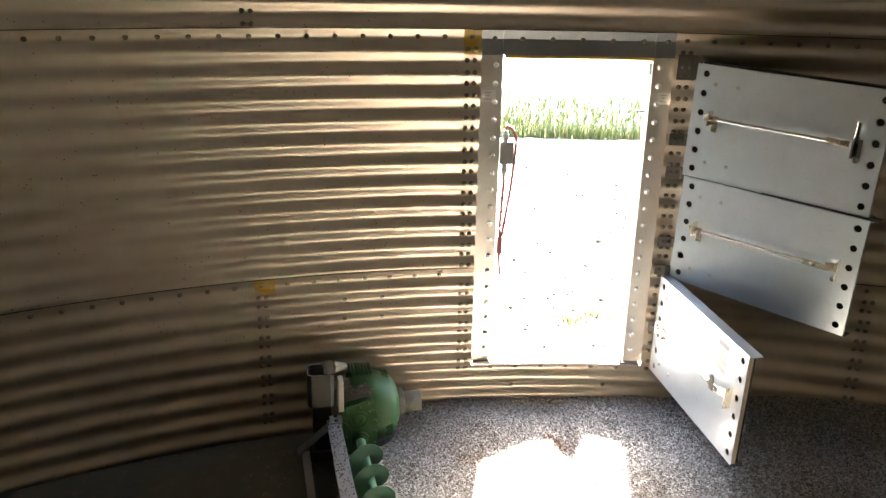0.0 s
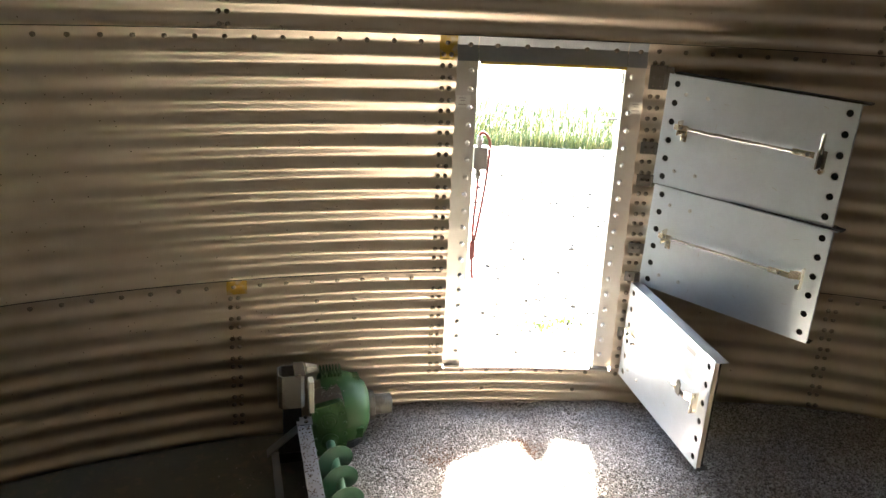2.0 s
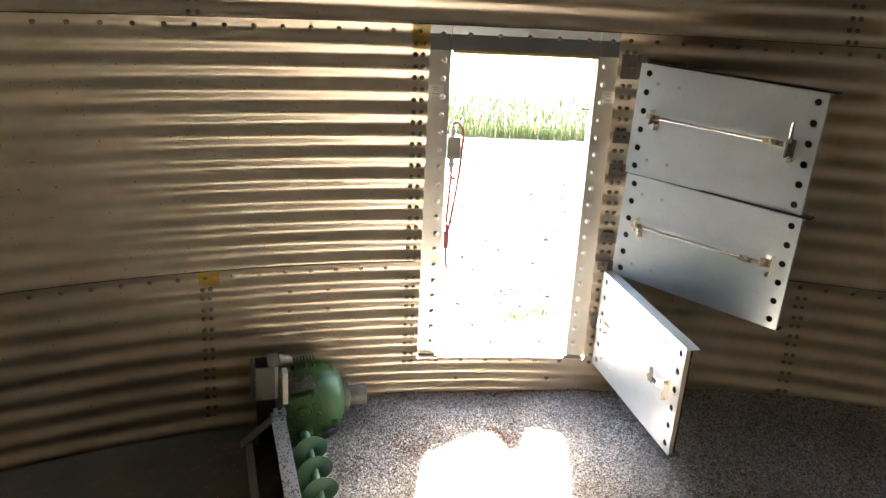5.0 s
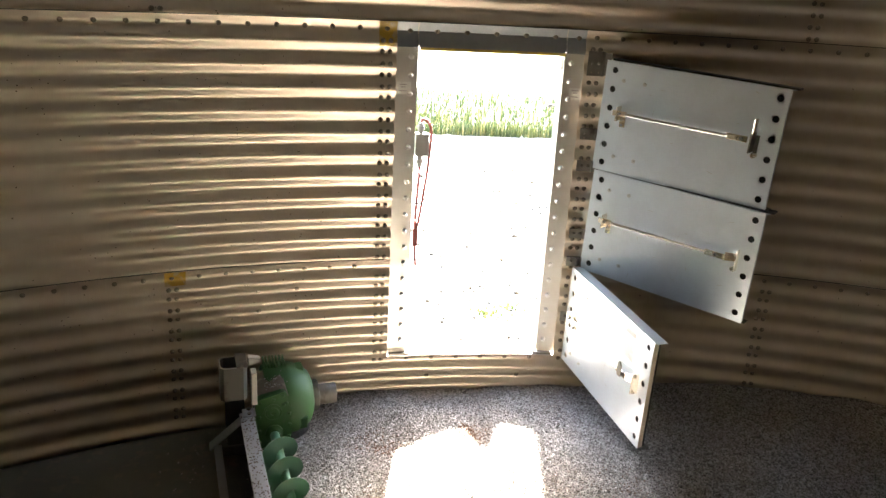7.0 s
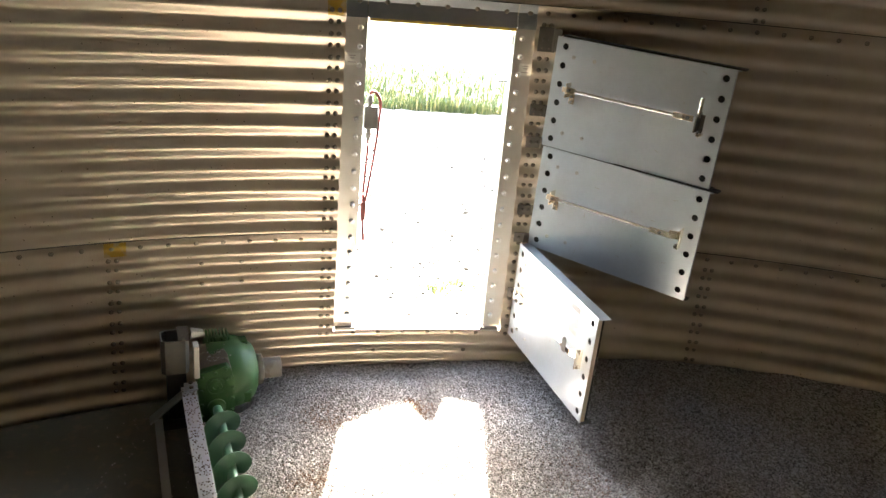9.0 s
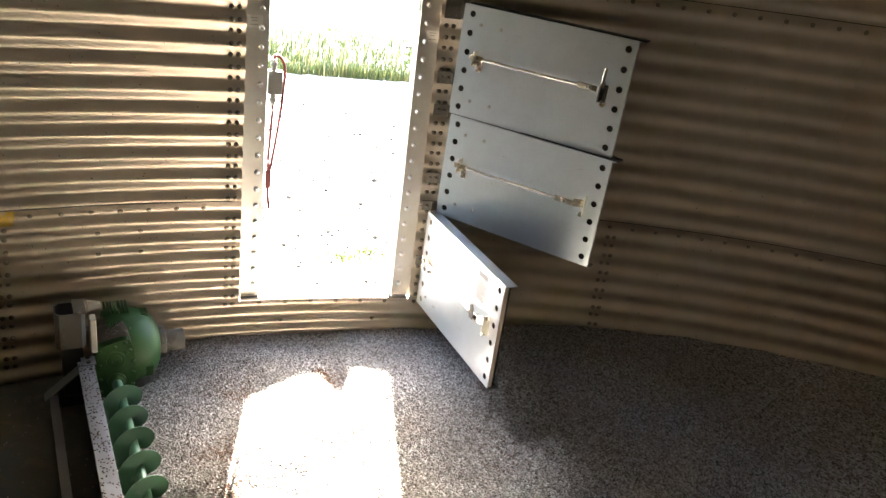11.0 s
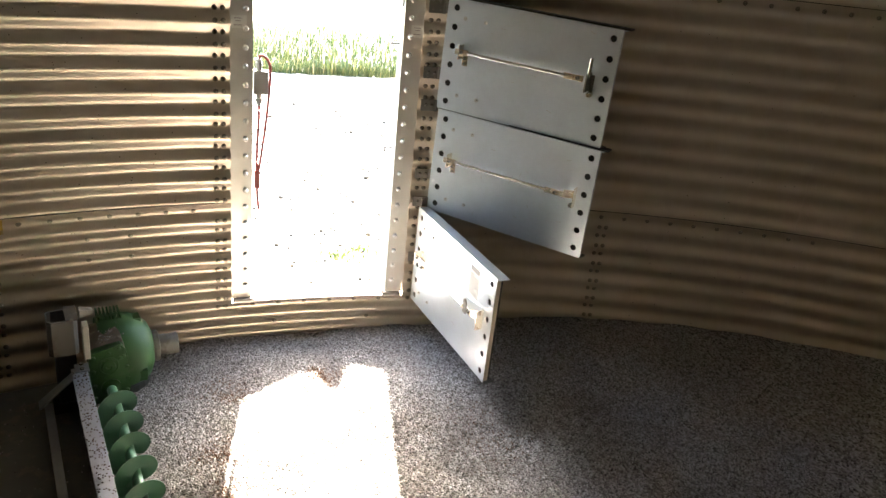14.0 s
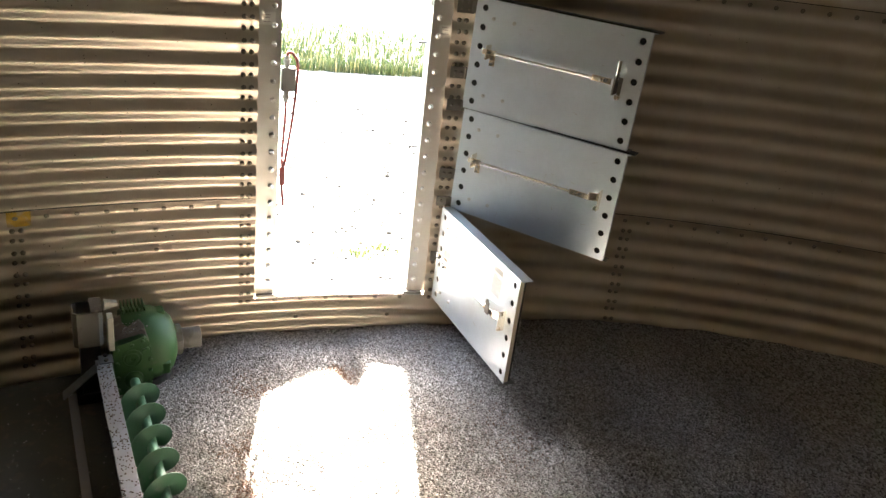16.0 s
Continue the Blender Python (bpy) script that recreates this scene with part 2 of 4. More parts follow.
# ---- ground outside and grain inside ----
def grain_height(x, y):
    """Grain level: banked along the wall, trodden in front of the door."""
    s = R * math.atan2(x, y + R)
    h = float(np.interp(s, [-6, -2.4, -1.7, -1.0, -0.5, 0.0, 0.6, 1.16, 2.0, 3.5], [0.0, -0.015, 0.0, 0.05, 0.085, 0.07, 0.10, 0.155, 0.20, 0.2]))
    d = R - math.hypot(x, y + R)
    h = h * math.exp(-d / 1.6) + 0.05 * (1 - math.exp(-d / 1.6))
    for cx, cy, sx, sy, a in ((0.0, -0.34, 0.10, 0.16, 0.012), (0.065, -0.42, 0.06, 0.18, -0.078), (0.33, -0.34, 0.10, 0.14, -0.03), (-0.38, -0.48, 0.22, 0.2, -0.055),
                              (-0.50, -0.75, 0.10, 0.14, -0.05), (0.95, -0.75, 0.2, 0.15, 0.02), (0.86, -1.02, 0.10, 0.08, -0.03), (1.1, -1.25, 0.22, 0.12, 0.02), (-0.55, -1.1, 0.12, 0.1, 0.03), (-0.3, -0.95, 0.2, 0.15, 0.02)):
        h += a * math.exp(-((x - cx) / sx) ** 2 - ((y - cy) / sy) ** 2)
    h += 0.020 * noise.noise((x * 2.1, y * 2.1, 3.0)) + 0.013 * noise.noise((x * 5.3, y * 5.3, 7.0)) + 0.006 * noise.noise((x * 13, y * 13, 1.0))
    return h


def shade_side(x, y):
    """How far a place lies on the auger's shaded side: 0 on the grain, 1 on the dark sheet standing in for shade."""
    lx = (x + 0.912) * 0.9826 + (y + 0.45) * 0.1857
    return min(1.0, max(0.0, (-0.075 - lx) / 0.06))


def build_grain():
    bm = bmesh.new()
    nr, na = 150, 300
    rows = []
    for i in range(nr + 1):
        r = (R + 0.012) * math.sqrt(i / nr) if i < 30 else (R + 0.012) * (math.sqrt(30 / nr) + (1 - math.sqrt(30 / nr)) * (i - 30) / (nr - 30))
        row = []
        for k in range(na):
            a = math.pi * (2 * k / na - 1)
            a = math.copysign(math.pi * (abs(a) / math.pi) ** 1.7, a)
            x, y = r * math.sin(a), r * math.cos(a) - R
            row.append(bm.verts.new((x, y, grain_height(x, y) - 0.16 * shade_side(x, y))))
        rows.append(row)
    for a, b in zip(rows[1:], rows[2:]):
        for k in range(na):
            bm.faces.new((a[k], a[(k + 1) % na], b[(k + 1) % na], b[k]))
    bm.faces.new(rows[1])
    bmesh.ops.delete(bm, geom=rows[0], context="VERTS")
    ob = part("grain_layer", bm, M_GRAIN, smooth=True)
    tagged(ob, "layer of loose tan grain trodden unevenly on the bin floor", "grain", kind="stuff")
    # dark sheet whose colour stands in for grain lying in shade beside the auger
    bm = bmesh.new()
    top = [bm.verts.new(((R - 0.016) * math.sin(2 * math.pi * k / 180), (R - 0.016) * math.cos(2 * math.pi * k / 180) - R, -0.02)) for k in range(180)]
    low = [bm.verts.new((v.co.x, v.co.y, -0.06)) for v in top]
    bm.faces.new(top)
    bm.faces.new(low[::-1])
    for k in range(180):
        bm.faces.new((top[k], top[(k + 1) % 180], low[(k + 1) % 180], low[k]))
    tagged(part("floor", bm, M_SHADE_FLOOR), "dark floor sheet standing in for shaded grain beside the auger", "floor", kind="structure")


build_grain()
bm = bmesh.new()
GZ = -0.15
ring0 = None
for r in (2, 5.3, 9, 14, 22, 40, 100, 400, 2500):
    ring1 = [bm.verts.new((r * math.sin(2 * math.pi * k / 64), r * math.cos(2 * math.pi * k / 64) - R, GZ)) for k in range(64)]
    if ring0:
        for k in range(64):
            bm.faces.new((ring0[k], ring0[(k + 1) % 64], ring1[(k + 1) % 64], ring1[k]))
    else:
        bm.faces.new(ring1)
    ring0 = ring1
tagged(part("ground", bm, M_GROUND), "pale sunlit gravel yard outside the bin", "ground", kind="structure")


# ---- the corrugated wall ----
wall = tagged(empty("wall"), "round wall of corrugated galvanised steel sheets bolted in rings", "wall", kind="structure")


def sheet_mesh(name, s0, s1, z0, z1, off, ds, nz, cut=None, lap=0.003):
    """One corrugated sheet, 3 mm thick; cut: (s0, s1, z) opens it above z between two arcs."""
    ss = set(np.linspace(s0, s1, max(2, int(round((s1 - s0) / ds)) + 1)).round(5))
    if cut:
        ss |= {cut[0], cut[1]}
    ss = sorted(ss)
    zs = list(np.arange(z0, z1, P / nz)) + [z1]
    if cut:
        zs = sorted(set(zs) | {cut[2]})
    ns, nzz = len(ss), len(zs)
    verts, faces = [], []
    for side in (0, 1):
        for s in ss:
            k = lap * (1 - (s - s0) / (s1 - s0))
            for z in zs:
                i = AMP * (math.cos(2 * math.pi * (z - CREST) / P) - 1) + k + off - 0.003 * side + 0.0008 * noise.noise((s * 1.7 + z0 * 3, z * 7.0, z0))
                verts.append(wp(s, z, i))
    N = ns * nzz

    def open_at(i, j):
        return bool(cut) and cut[0] - 1e-6 <= ss[i] and ss[i + 1] <= cut[1] + 1e-6 and zs[j] >= cut[2] - 1e-6

    solid = {(i, j) for i in range(ns - 1) for j in range(nzz - 1) if not open_at(i, j)}
    for i, j in solid:
        a, b, c, d = i * nzz + j, (i + 1) * nzz + j, (i + 1) * nzz + j + 1, i * nzz + j + 1
        faces += [(a, b, c, d), (N + d, N + c, N + b, N + a)]
        for (di, dj), (p, q) in (((0, -1), (a, b)), ((1, 0), (b, c)), ((0, 1), (c, d)), ((-1, 0), (d, a))):
            if (i + di, j + dj) not in solid:
                faces.append((q, p, N + p, N + q))
    me = bpy.data.meshes.new(name)
    me.from_pydata(verts, [], faces)
    me.update()
    me.materials.append(M_WALL)
    me.shade_smooth()
    me.set_sharp_from_angle(angle=radians(50))
    return me


SHEETS = {}
COUNT = 11


def wrap(s):
    L = COUNT * SHEET
    return (s + L / 2) % L - L / 2


# the upper rings are unseen, added so that bounced light spreads and dims
for ring in range(8):
    z0 = -0.2 if ring == 0 else Z1 + (ring - 1) * RING - 0.02
    z1 = Z1 + ring * RING + 0.033
    start = SEAM if ring != 1 else -0.405 - 2 * SHEET
    for k in range(COUNT):
        s0 = start + k * SHEET
        if ring == 1 and k == 2:
            s0 = 0.49
            s1 = start + 3 * SHEET + 0.045
        else:
            s1 = start + (k + 1) * SHEET + 0.045
        if ring == 1 and k == 1:
            s1 = -0.374
        mid = wrap((s0 + s1) / 2)
        near = abs(mid) < 3.4 and ring < 3
        cut = (OP0 - 0.099, OP1 + 0.09, OPB - 0.012) if ring == 0 and k == 0 else None
        me = sheet_mesh("wall_sheet", s0, s1, z0, z1, -0.0035 * ring, 0.06 if near else 0.16, 12 if near else 6, cut)
        SHEETS[ring, k] = shared("wall_sheet", me, wall, Matrix())

# conical roof, added out of view and kept dark to limit bounced light
bm = bmesh.new()
ztop = Z1 + 7 * RING
lo = [bm.verts.new((R * 1.01 * math.sin(2 * math.pi * k / 48), R * 1.01 * math.cos(2 * math.pi * k / 48) - R, ztop)) for k in range(48)]
hi = [bm.verts.new((0.4 * math.sin(2 * math.pi * k / 48), 0.4 * math.cos(2 * math.pi * k / 48) - R, ztop + 2.6)) for k in range(48)]
for k in range(48):
    bm.faces.new((lo[k], lo[(k + 1) % 48], hi[(k + 1) % 48], hi[k]))
bm.faces.new(hi)
bmesh.ops.solidify(bm, geom=bm.faces[:], thickness=0.02)
tagged(part("ceiling", bm, M_ROOF), "unseen conical roof of the bin, dark to limit bounced light", "roof", kind="structure")


# ---- bolts of the wall ----
def bolt_mesh():
    bm = bmesh.new()
    lathe(bm, [(0.0112, 0.0), (0.0112, 0.0015), (0.0080, 0.004)], 12)
    lathe(bm, [(0.0078, 0.003), (0.0078, 0.008), (0.0062, 0.0095)], 6)
    lathe(bm, [(0.004, 0.009), (0.004, 0.014)], 8)
    me = bpy.data.meshes.new("bolt")
    bm.to_mesh(me)
    bm.free()
    me.materials.append(M_BOLT)
    return me


BOLT_ME = bolt_mesh()


def wall_bolt(s, z, sheet, inset=0.003):
    i = AMP * (math.cos(2 * math.pi * (z - CREST) / P) - 1) + inset
    shared("bolt", BOLT_ME, sheet, wpose(s, z, i, random.uniform(0, 60)))


random.seed(4)
LOW, RIGHT_LOW, LEFT_LOW = SHEETS[0, 0], SHEETS[0, 1], SHEETS[0, COUNT - 1]
MID_L, MID_R = SHEETS[1, 1], SHEETS[1, 2]
UP, UP_R, UP_L = SHEETS[2, 0], SHEETS[2, 1], SHEETS[2, COUNT - 1]
for k in range(-15, 34):                                   # ring seam above the lower ring
    s = SEAM + k * BOLT
    if OP0 - 0.17 < s < OP1 + 0.10:
        continue
    wall_bolt(s, Z1, LEFT_LOW if k < 0 else LOW if k < 24 else RIGHT_LOW)
for k in range(-21, 27):                                   # ring seam above the middle ring
    s = -0.4192 + k * BOLT
    if OP0 - 0.12 < s < OP1 + 0.1:
        continue
    wall_bolt(s, Z1 + RING, MID_L if k <= 0 else MID_R, 0.0)
for s0, z0, n, sh, ins in ((SEAM, Z1, 15, LOW, 0.003), (SEAM + SHEET + 0.012, Z1, 13, RIGHT_LOW, 0.003), (SEAM, Z1 + 2 * RING, 22, UP, -0.003),
                           (SEAM + SHEET, Z1 + 2 * RING, 22, UP_R, -0.003)):
    for k in range(1, n):
        for d in (-0.017, 0.017):
            wall_bolt(s0 + d, z0 - k * P / 2, sh, ins)
for k in range(1, 33):                                     # both sides of the door
    z = Z1 + RING - k * P / 2
    if abs(z - Z1) < 0.01:
        continue
    for d in (-0.438, -0.404):
        wall_bolt(d, z, MID_L if z > Z1 else LOW, 0.001 if z > Z1 else 0.004)
    for d in (0.522, 0.556):
        wall_bolt(d, z, MID_R if z > Z1 else LOW, 0.001 if z > Z1 else 0.004)
for k in range(7):                                         # lip under the sill
    wall_bolt(-0.40 + k * 0.128, Z1 - 5 * P, LOW)
for s, z in ((-0.163, Z1 - 6 * P), (0.31, Z1 - 6 * P), (-1.0, 0.56), (-0.82, 0.56), (-1.0, 0.66), (-0.82, 0.66)):
    wall_bolt(s, z, LOW)

# yellow paint marks on sheet corners
for s0, s1, z0, z1, sh in ((SEAM - 0.032, SEAM + 0.06, Z1 - 0.035, Z1 + 0.0325, LOW), (-0.455, -0.376, Z1 + RING - 0.075, Z1 + RING + 0.0325, MID_L)):
    bm = bmesh.new()
    nz, ns = 16, 4
    off = 0.0035 if sh is LOW else -0.0005
    g = [[bm.verts.new(wp(s0 + (s1 - s0) * a / ns, z0 + (z1 - z0) * b / nz, off + 0.0008 + AMP * (math.cos(2 * math.pi * (z0 + (z1 - z0) * b / nz - CREST) / P) - 1))) for b in range(nz + 1)] for a in range(ns + 1)]
    for a in range(ns):
        for b in range(nz):
            bm.faces.new((g[a][b], g[a + 1][b], g[a + 1][b + 1], g[a][b + 1]))
    part("paint_mark", bm, M_FADED, sh, "worn yellow paint mark")

# ---- door frame ----
door = tagged(empty("door_1"), "galvanised steel door frame with bolted jambs, open to the yard", "door frame", kind="structure")


def stud_mesh():
    bm = bmesh.new()
    lathe(bm, [(0.0125, 0), (0.0125, 0.004), (0.010, 0.006), (0.010, 0.018), (0.0075, 0.022)], 14)
    me = bpy.data.meshes.new("stud")
    bm.to_mesh(me)
    bm.free()
    me.materials.append(M_STUD)
    return me


STUD_ME = stud_mesh()
DEPTH = 0.14
JI = -0.025         # the jamb plates lie behind the sheets
for side in (-1, 1):
    inner = OP0 if side < 0 else OP1
    outer = inner + side * 0.135
    bm = bmesh.new()
    sbox(bm, min(inner, outer), max(inner, outer), JI - 0.005, JI, OPB + 0.004, OPT + 0.004, 4)
    jamb = part("jamb", bm, M_FRAME, door, "wide galvanised jamb plate with a row of studs")
    for k in range(18):
        z = 1.757 - k * 0.0826
        s = inner + side * 0.032
        shared("stud", STUD_ME, jamb, wpose(s, z, JI, random.uniform(0, 60)))
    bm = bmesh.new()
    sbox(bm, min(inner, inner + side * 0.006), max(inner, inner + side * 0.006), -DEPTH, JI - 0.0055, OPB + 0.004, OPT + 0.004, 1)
    part("reveal", bm, M_REVEAL, jamb, "dull side of the opening with skylight's bluish tint in its colour")
    # paper label
    bm = bmesh.new()
    ls = -0.335 if side < 0 else 0.468
    sbox(bm, ls - 0.033, ls + 0.033, JI + 0.0004, JI + 0.0009, 1.59, 1.645, 2)
    lab = part("label", bm, M_LABEL, jamb, "small faded paper label")
    for w, zz in ((0.02, 1.633), (0.014, 1.622), (0.022, 1.604)):
        bm = bmesh.new()
        sbox(bm, ls - w, ls + w * 0.6, JI + 0.0011, JI + 0.0014, zz - 0.002, zz + 0.002, 1)
        part("print_line", bm, M_INK, lab)

# head of the opening in three lengths, folded along its bolt row
for s0, s1 in ((OP0 - 0.10, OP0 - 0.008), (OP0 - 0.004, OP1 - 0.002), (OP1 + 0.002, OP1 + 0.088)):
    bm = bmesh.new()
    sbox(bm, s0, s1, 0.001, 0.005, OPT + 0.006, OPT + 0.074, 6, -0.018)
    sbox(bm, s0, s1, -0.017, -0.013, OPT + 0.0745, OPT + 0.113, 6, 0.016)
    head = part("head_plate", bm, M_HEAD, door, "folded grey head plate")
    n = 5 if s1 - s0 > 0.3 else 1
    for k in range(n):
        s = s0 + (s1 - s0) * (k + 0.62) / n
        shared("bolt", BOLT_ME, head, wpose(s, OPT + 0.076, -0.012, random.uniform(0, 60)))
bm = bmesh.new()
sbox(bm, OP0 - 0.13, OP1 + 0.12, -DEPTH, -0.0035, OPT + 0.0043, OPT + 0.0058, 8)
part("head_channel", bm, M_HEAD, door, "dark grey soffit of the head")
# plate added out of sight to stop daylight leaking through the head's joints
bm = bmesh.new()
sbox(bm, OP0 - 0.135, OP1 + 0.125, -0.050, -0.044, OPT + 0.0065, OPT + 0.14, 8)
part("head_light_stop", bm, M_ROOF, door)
bm = bmesh.new()
sbox(bm, OP0 + 0.002, OP1 - 0.002, -0.003, 0.0045, OPT - 0.008, OPT + 0.0058, 6)
part("edge_strip", bm, M_YELLOW, door, "yellow strip along the head")

# sill with end brackets
bm = bmesh.new()
sbox(bm, OP0 - 0.09, OP1 + 0.08, -DEPTH, 0.004, OPB - 0.008, OPB, 8)
sill = part("sill", bm, M_FRAME, door, "bright bent steel sill")
for s0, s1 in ((OP0 - 0.095, OP0 + 0.012), (OP1 - 0.02, OP1 + 0.075)):
    bm = bmesh.new()
    sbox(bm, s0, s1, -0.010, 0.010, OPB + 0.001, OPB + 0.012, 2)
    sa = s1 - 0.006 if s0 < 0 else s0
    sbox(bm, sa, sa + 0.006, -0.010, 0.008, OPB + 0.0125, OPB + 0.055, 1)
    part("corner_bracket", bm, M_HINGE, sill, "dark steel corner bracket")
# pins on the outer edge of the reveal and slots at its top
for z in (1.548, 1.04, 0.547):
    bm = bmesh.new()
    lathe(bm, [(0.005, 0), (0.005, 0.035), (0.009, 0.036), (0.009, 0.044)], 8, Matrix.Translation(wp(OP1 + 0.001, z, -0.10)) @ pose(0, 0, 0, 0, -90, 0))
    part("latch_pin", bm, M_DARK, door)
for k in range(3):
    bm = bmesh.new()
    sbox(bm, OP1 - 0.004, OP1 - 0.001, -0.05 - 0.014 * k, -0.044 - 0.014 * k, 1.72, 1.77, 1)
    part("vent_slot", bm, M_DARK, door)

# ---- three inner door panels ----
HOLE = 0.0145
ROW = 0.0854
PL, PR, PT = -0.045, 0.777, 0.0405


def panel_plate(bm):
    """Front sheet with six round holes along both ends, flanges turned back."""
    def cell(x0, x1, z0, z1, cx, cz):
        n = 16
        # square outline matched to the circle by angle
        ring, outl = [], []
        for k in range(n):
            a = 2 * math.pi * (k + 0.5) / n
            c, s = math.cos(a), math.sin(a)
            ring.append((cx + HOLE * c, cz + HOLE * s))
            tx = ((x1 - cx) if c > 0 else (cx - x0)) / abs(c)
            tz = ((z1 - cz) if s > 0 else (cz - z0)) / abs(s)
            t = min(tx, tz)
            outl.append((cx + t * c, cz + t * s))
        vr = [[bm.verts.new((x, y, z)) for x, z in pts] for y, pts in ((0.0, ring), (0.0, outl), (0.003, ring), (0.003, outl))]
        corners = [(x1, z1), (x0, z1), (x0, z0), (x1, z0)]
        for y, inn, out in ((0.0, vr[0], vr[1]), (0.003, vr[2], vr[3])):
            cs = [bm.verts.new((x, y, z)) for x, z in corners]
            for k in range(n):
                j = (k + 1) % n
                bm.faces.new((inn[k], inn[j], out[j], out[k]))
                p, q = outl[k], outl[j]
                if abs(p[0] - q[0]) > 1e-6 and abs(p[1] - q[1]) > 1e-6:
                    best = min(range(4), key=lambda c: (corners[c][0] - p[0]) ** 2 + (corners[c][1] - p[1]) ** 2)
                    bm.faces.new((out[k], out[j], cs[best]))
        for k in range(n):
            j = (k + 1) % n
            bm.faces.new((vr[0][k], vr[0][j], vr[2][j], vr[2][k]))

    zb = -0.0405 - 5 * ROW
    for k in range(6):
        z1 = PT if k == 0 else (0.5 - k) * ROW
        z0 = zb if k == 5 else (-0.5 - k) * ROW
        cell(PL, 0.04, z0, z1, 0.0, -k * ROW)
        cell(0.70, PR, z0, z1, 0.74, -k * ROW)
    box(bm, 0.04, 0.70, 0.0, 0.003, zb, PT)


rnd_scr = random.Random(31)


def door_panel(a, u, extra, top_strip=True):
    a, u = Vector(a), Vector(u).normalized()
    zz = Vector((0, 0, 1))
    y = zz.cross(u).normalized()
    zz = u.cross(y)
    m = Matrix.Translation(a) @ Matrix((u, y, zz)).transposed().to_4x4()
    top = tagged(empty("door_panel", m), "galvanised inner door panel with round bolt holes and latch rod, swung open", "door panel", "inner door panels")
    bm = bmesh.new()
    panel_plate(bm)
    plate = part("plate", bm, M_PANEL, top)
    zb = -0.0405 - 5 * ROW
    for nm, d in (("top_flange", (PL + 0.004, PR + 0.012, 0.0035, 0.055, PT - 0.004, PT - 0.001)), ("bottom_flange", (PL + 0.004, PR + 0.012, 0.0035, 0.05, zb + 0.001, zb + 0.004)),
                  ("end_flange", (PR - 0.004, PR - 0.001, 0.0035, 0.022, zb + 0.005, PT - 0.005)), ("end_flange", (PL + 0.001, PL + 0.004, 0.0035, 0.035, zb + 0.005, PT - 0.005))):
        bm = bmesh.new()
        box(bm, *d)
        part(nm, bm, M_HINGE if nm == "bottom_flange" else M_EDGE if nm == "end_flange" and not top_strip else M_PANEL, top)
    if top_strip:
        bm = bmesh.new()
        box(bm, PL + 0.02, PR + 0.028, 0.012, 0.06, PT - 0.0005, PT + 0.0075, 0.001)
        part("top_strip", bm, M_DARK, top, "black strip along the top edge")
    # black sheet added for the shade seen through the holes
    bm = bmesh.new()
    box(bm, PL + 0.006, PR - 0.006, 0.030, 0.034, zb + 0.006, PT - 0.006)
    part("hole_shade", bm, M_DARK, top)
    for rx, rz in ((0.05, -0.04), (0.153, -0.041), (0.056, -0.39), (0.159, -0.391)):
        bm = bmesh.new()
        lathe(bm, [(0.009, 0), (0.009, 0.002), (0.0055, 0.003), (0.0055, 0.008)], 10, pose(rx, -0.0005, rz, 90))
        part("rivet", bm, M_STUD, top)
    # latch rod with flattened ends and its two brackets
    rod = -0.183
    bm = bmesh.new()
    tube(bm, [(0.10, -0.035, rod), (0.57, -0.035, rod)], 0.0075, 10)
    rd = part("latch_rod", bm, M_ROD, top, "bright round latch rod", smooth=True)
    for x0, x1 in ((0.035, 0.103), (0.565, 0.655)):
        bm = bmesh.new()
        box(bm, x0, x1, -0.038, -0.033, rod - 0.013, rod + 0.013, 0.0015)
        lathe(bm, [(0.009, 0), (0.009, 0.004), (0.006, 0.007)], 6, pose((x0 + x1) / 2 - 0.004, -0.038, rod, 90))
        part("flattened_end", bm, M_BRACKET, rd, "flattened rod end with a bolt")
    bm = bmesh.new()
    box(bm, 0.055, 0.060, -0.046, -0.0005, rod - 0.035, rod + 0.03, 0.001)
    box(bm, 0.0605, 0.088, -0.004, -0.0005, rod - 0.065, rod - 0.014, 0.001)
    for k in range(2):
        lathe(bm, [(0.007, 0), (0.007, 0.006)], 6, pose(0.075, -0.004, rod - 0.03 - 0.024 * k, 90))
    hb = part("hinge_bracket", bm, M_BRACKET, top, "bright zinc bracket")
    for bx, by, bz in ((0.075, -0.0105, rod - 0.03), (0.075, -0.0105, rod - 0.054), (0.069, -0.039, rod)):
        bm = bmesh.new()
        lathe(bm, [(0.0075, 0), (0.0075, 0.005), (0.0045, 0.006), (0.0045, 0.011)], 6, pose(bx, by, bz, 90))
        part("bolt_head", bm, M_HINGE, hb, "dark bolt head")
    for _ in range(12 if top_strip else 5):
        bm = bmesh.new()
        box(bm, 0, rnd_scr.uniform(0.008, 0.026), -0.0009, -0.0004, 0, rnd_scr.uniform(0.0012, 0.0022), 0, pose(rnd_scr.uniform(0.12, 0.66), 0, rnd_scr.uniform(-0.42, 0.02), 0, rnd_scr.choice((20, -15, 70, 5, 100)), 0))
        part("scratch", bm, M_STUD, top)
    extra(top, rod)
    return top


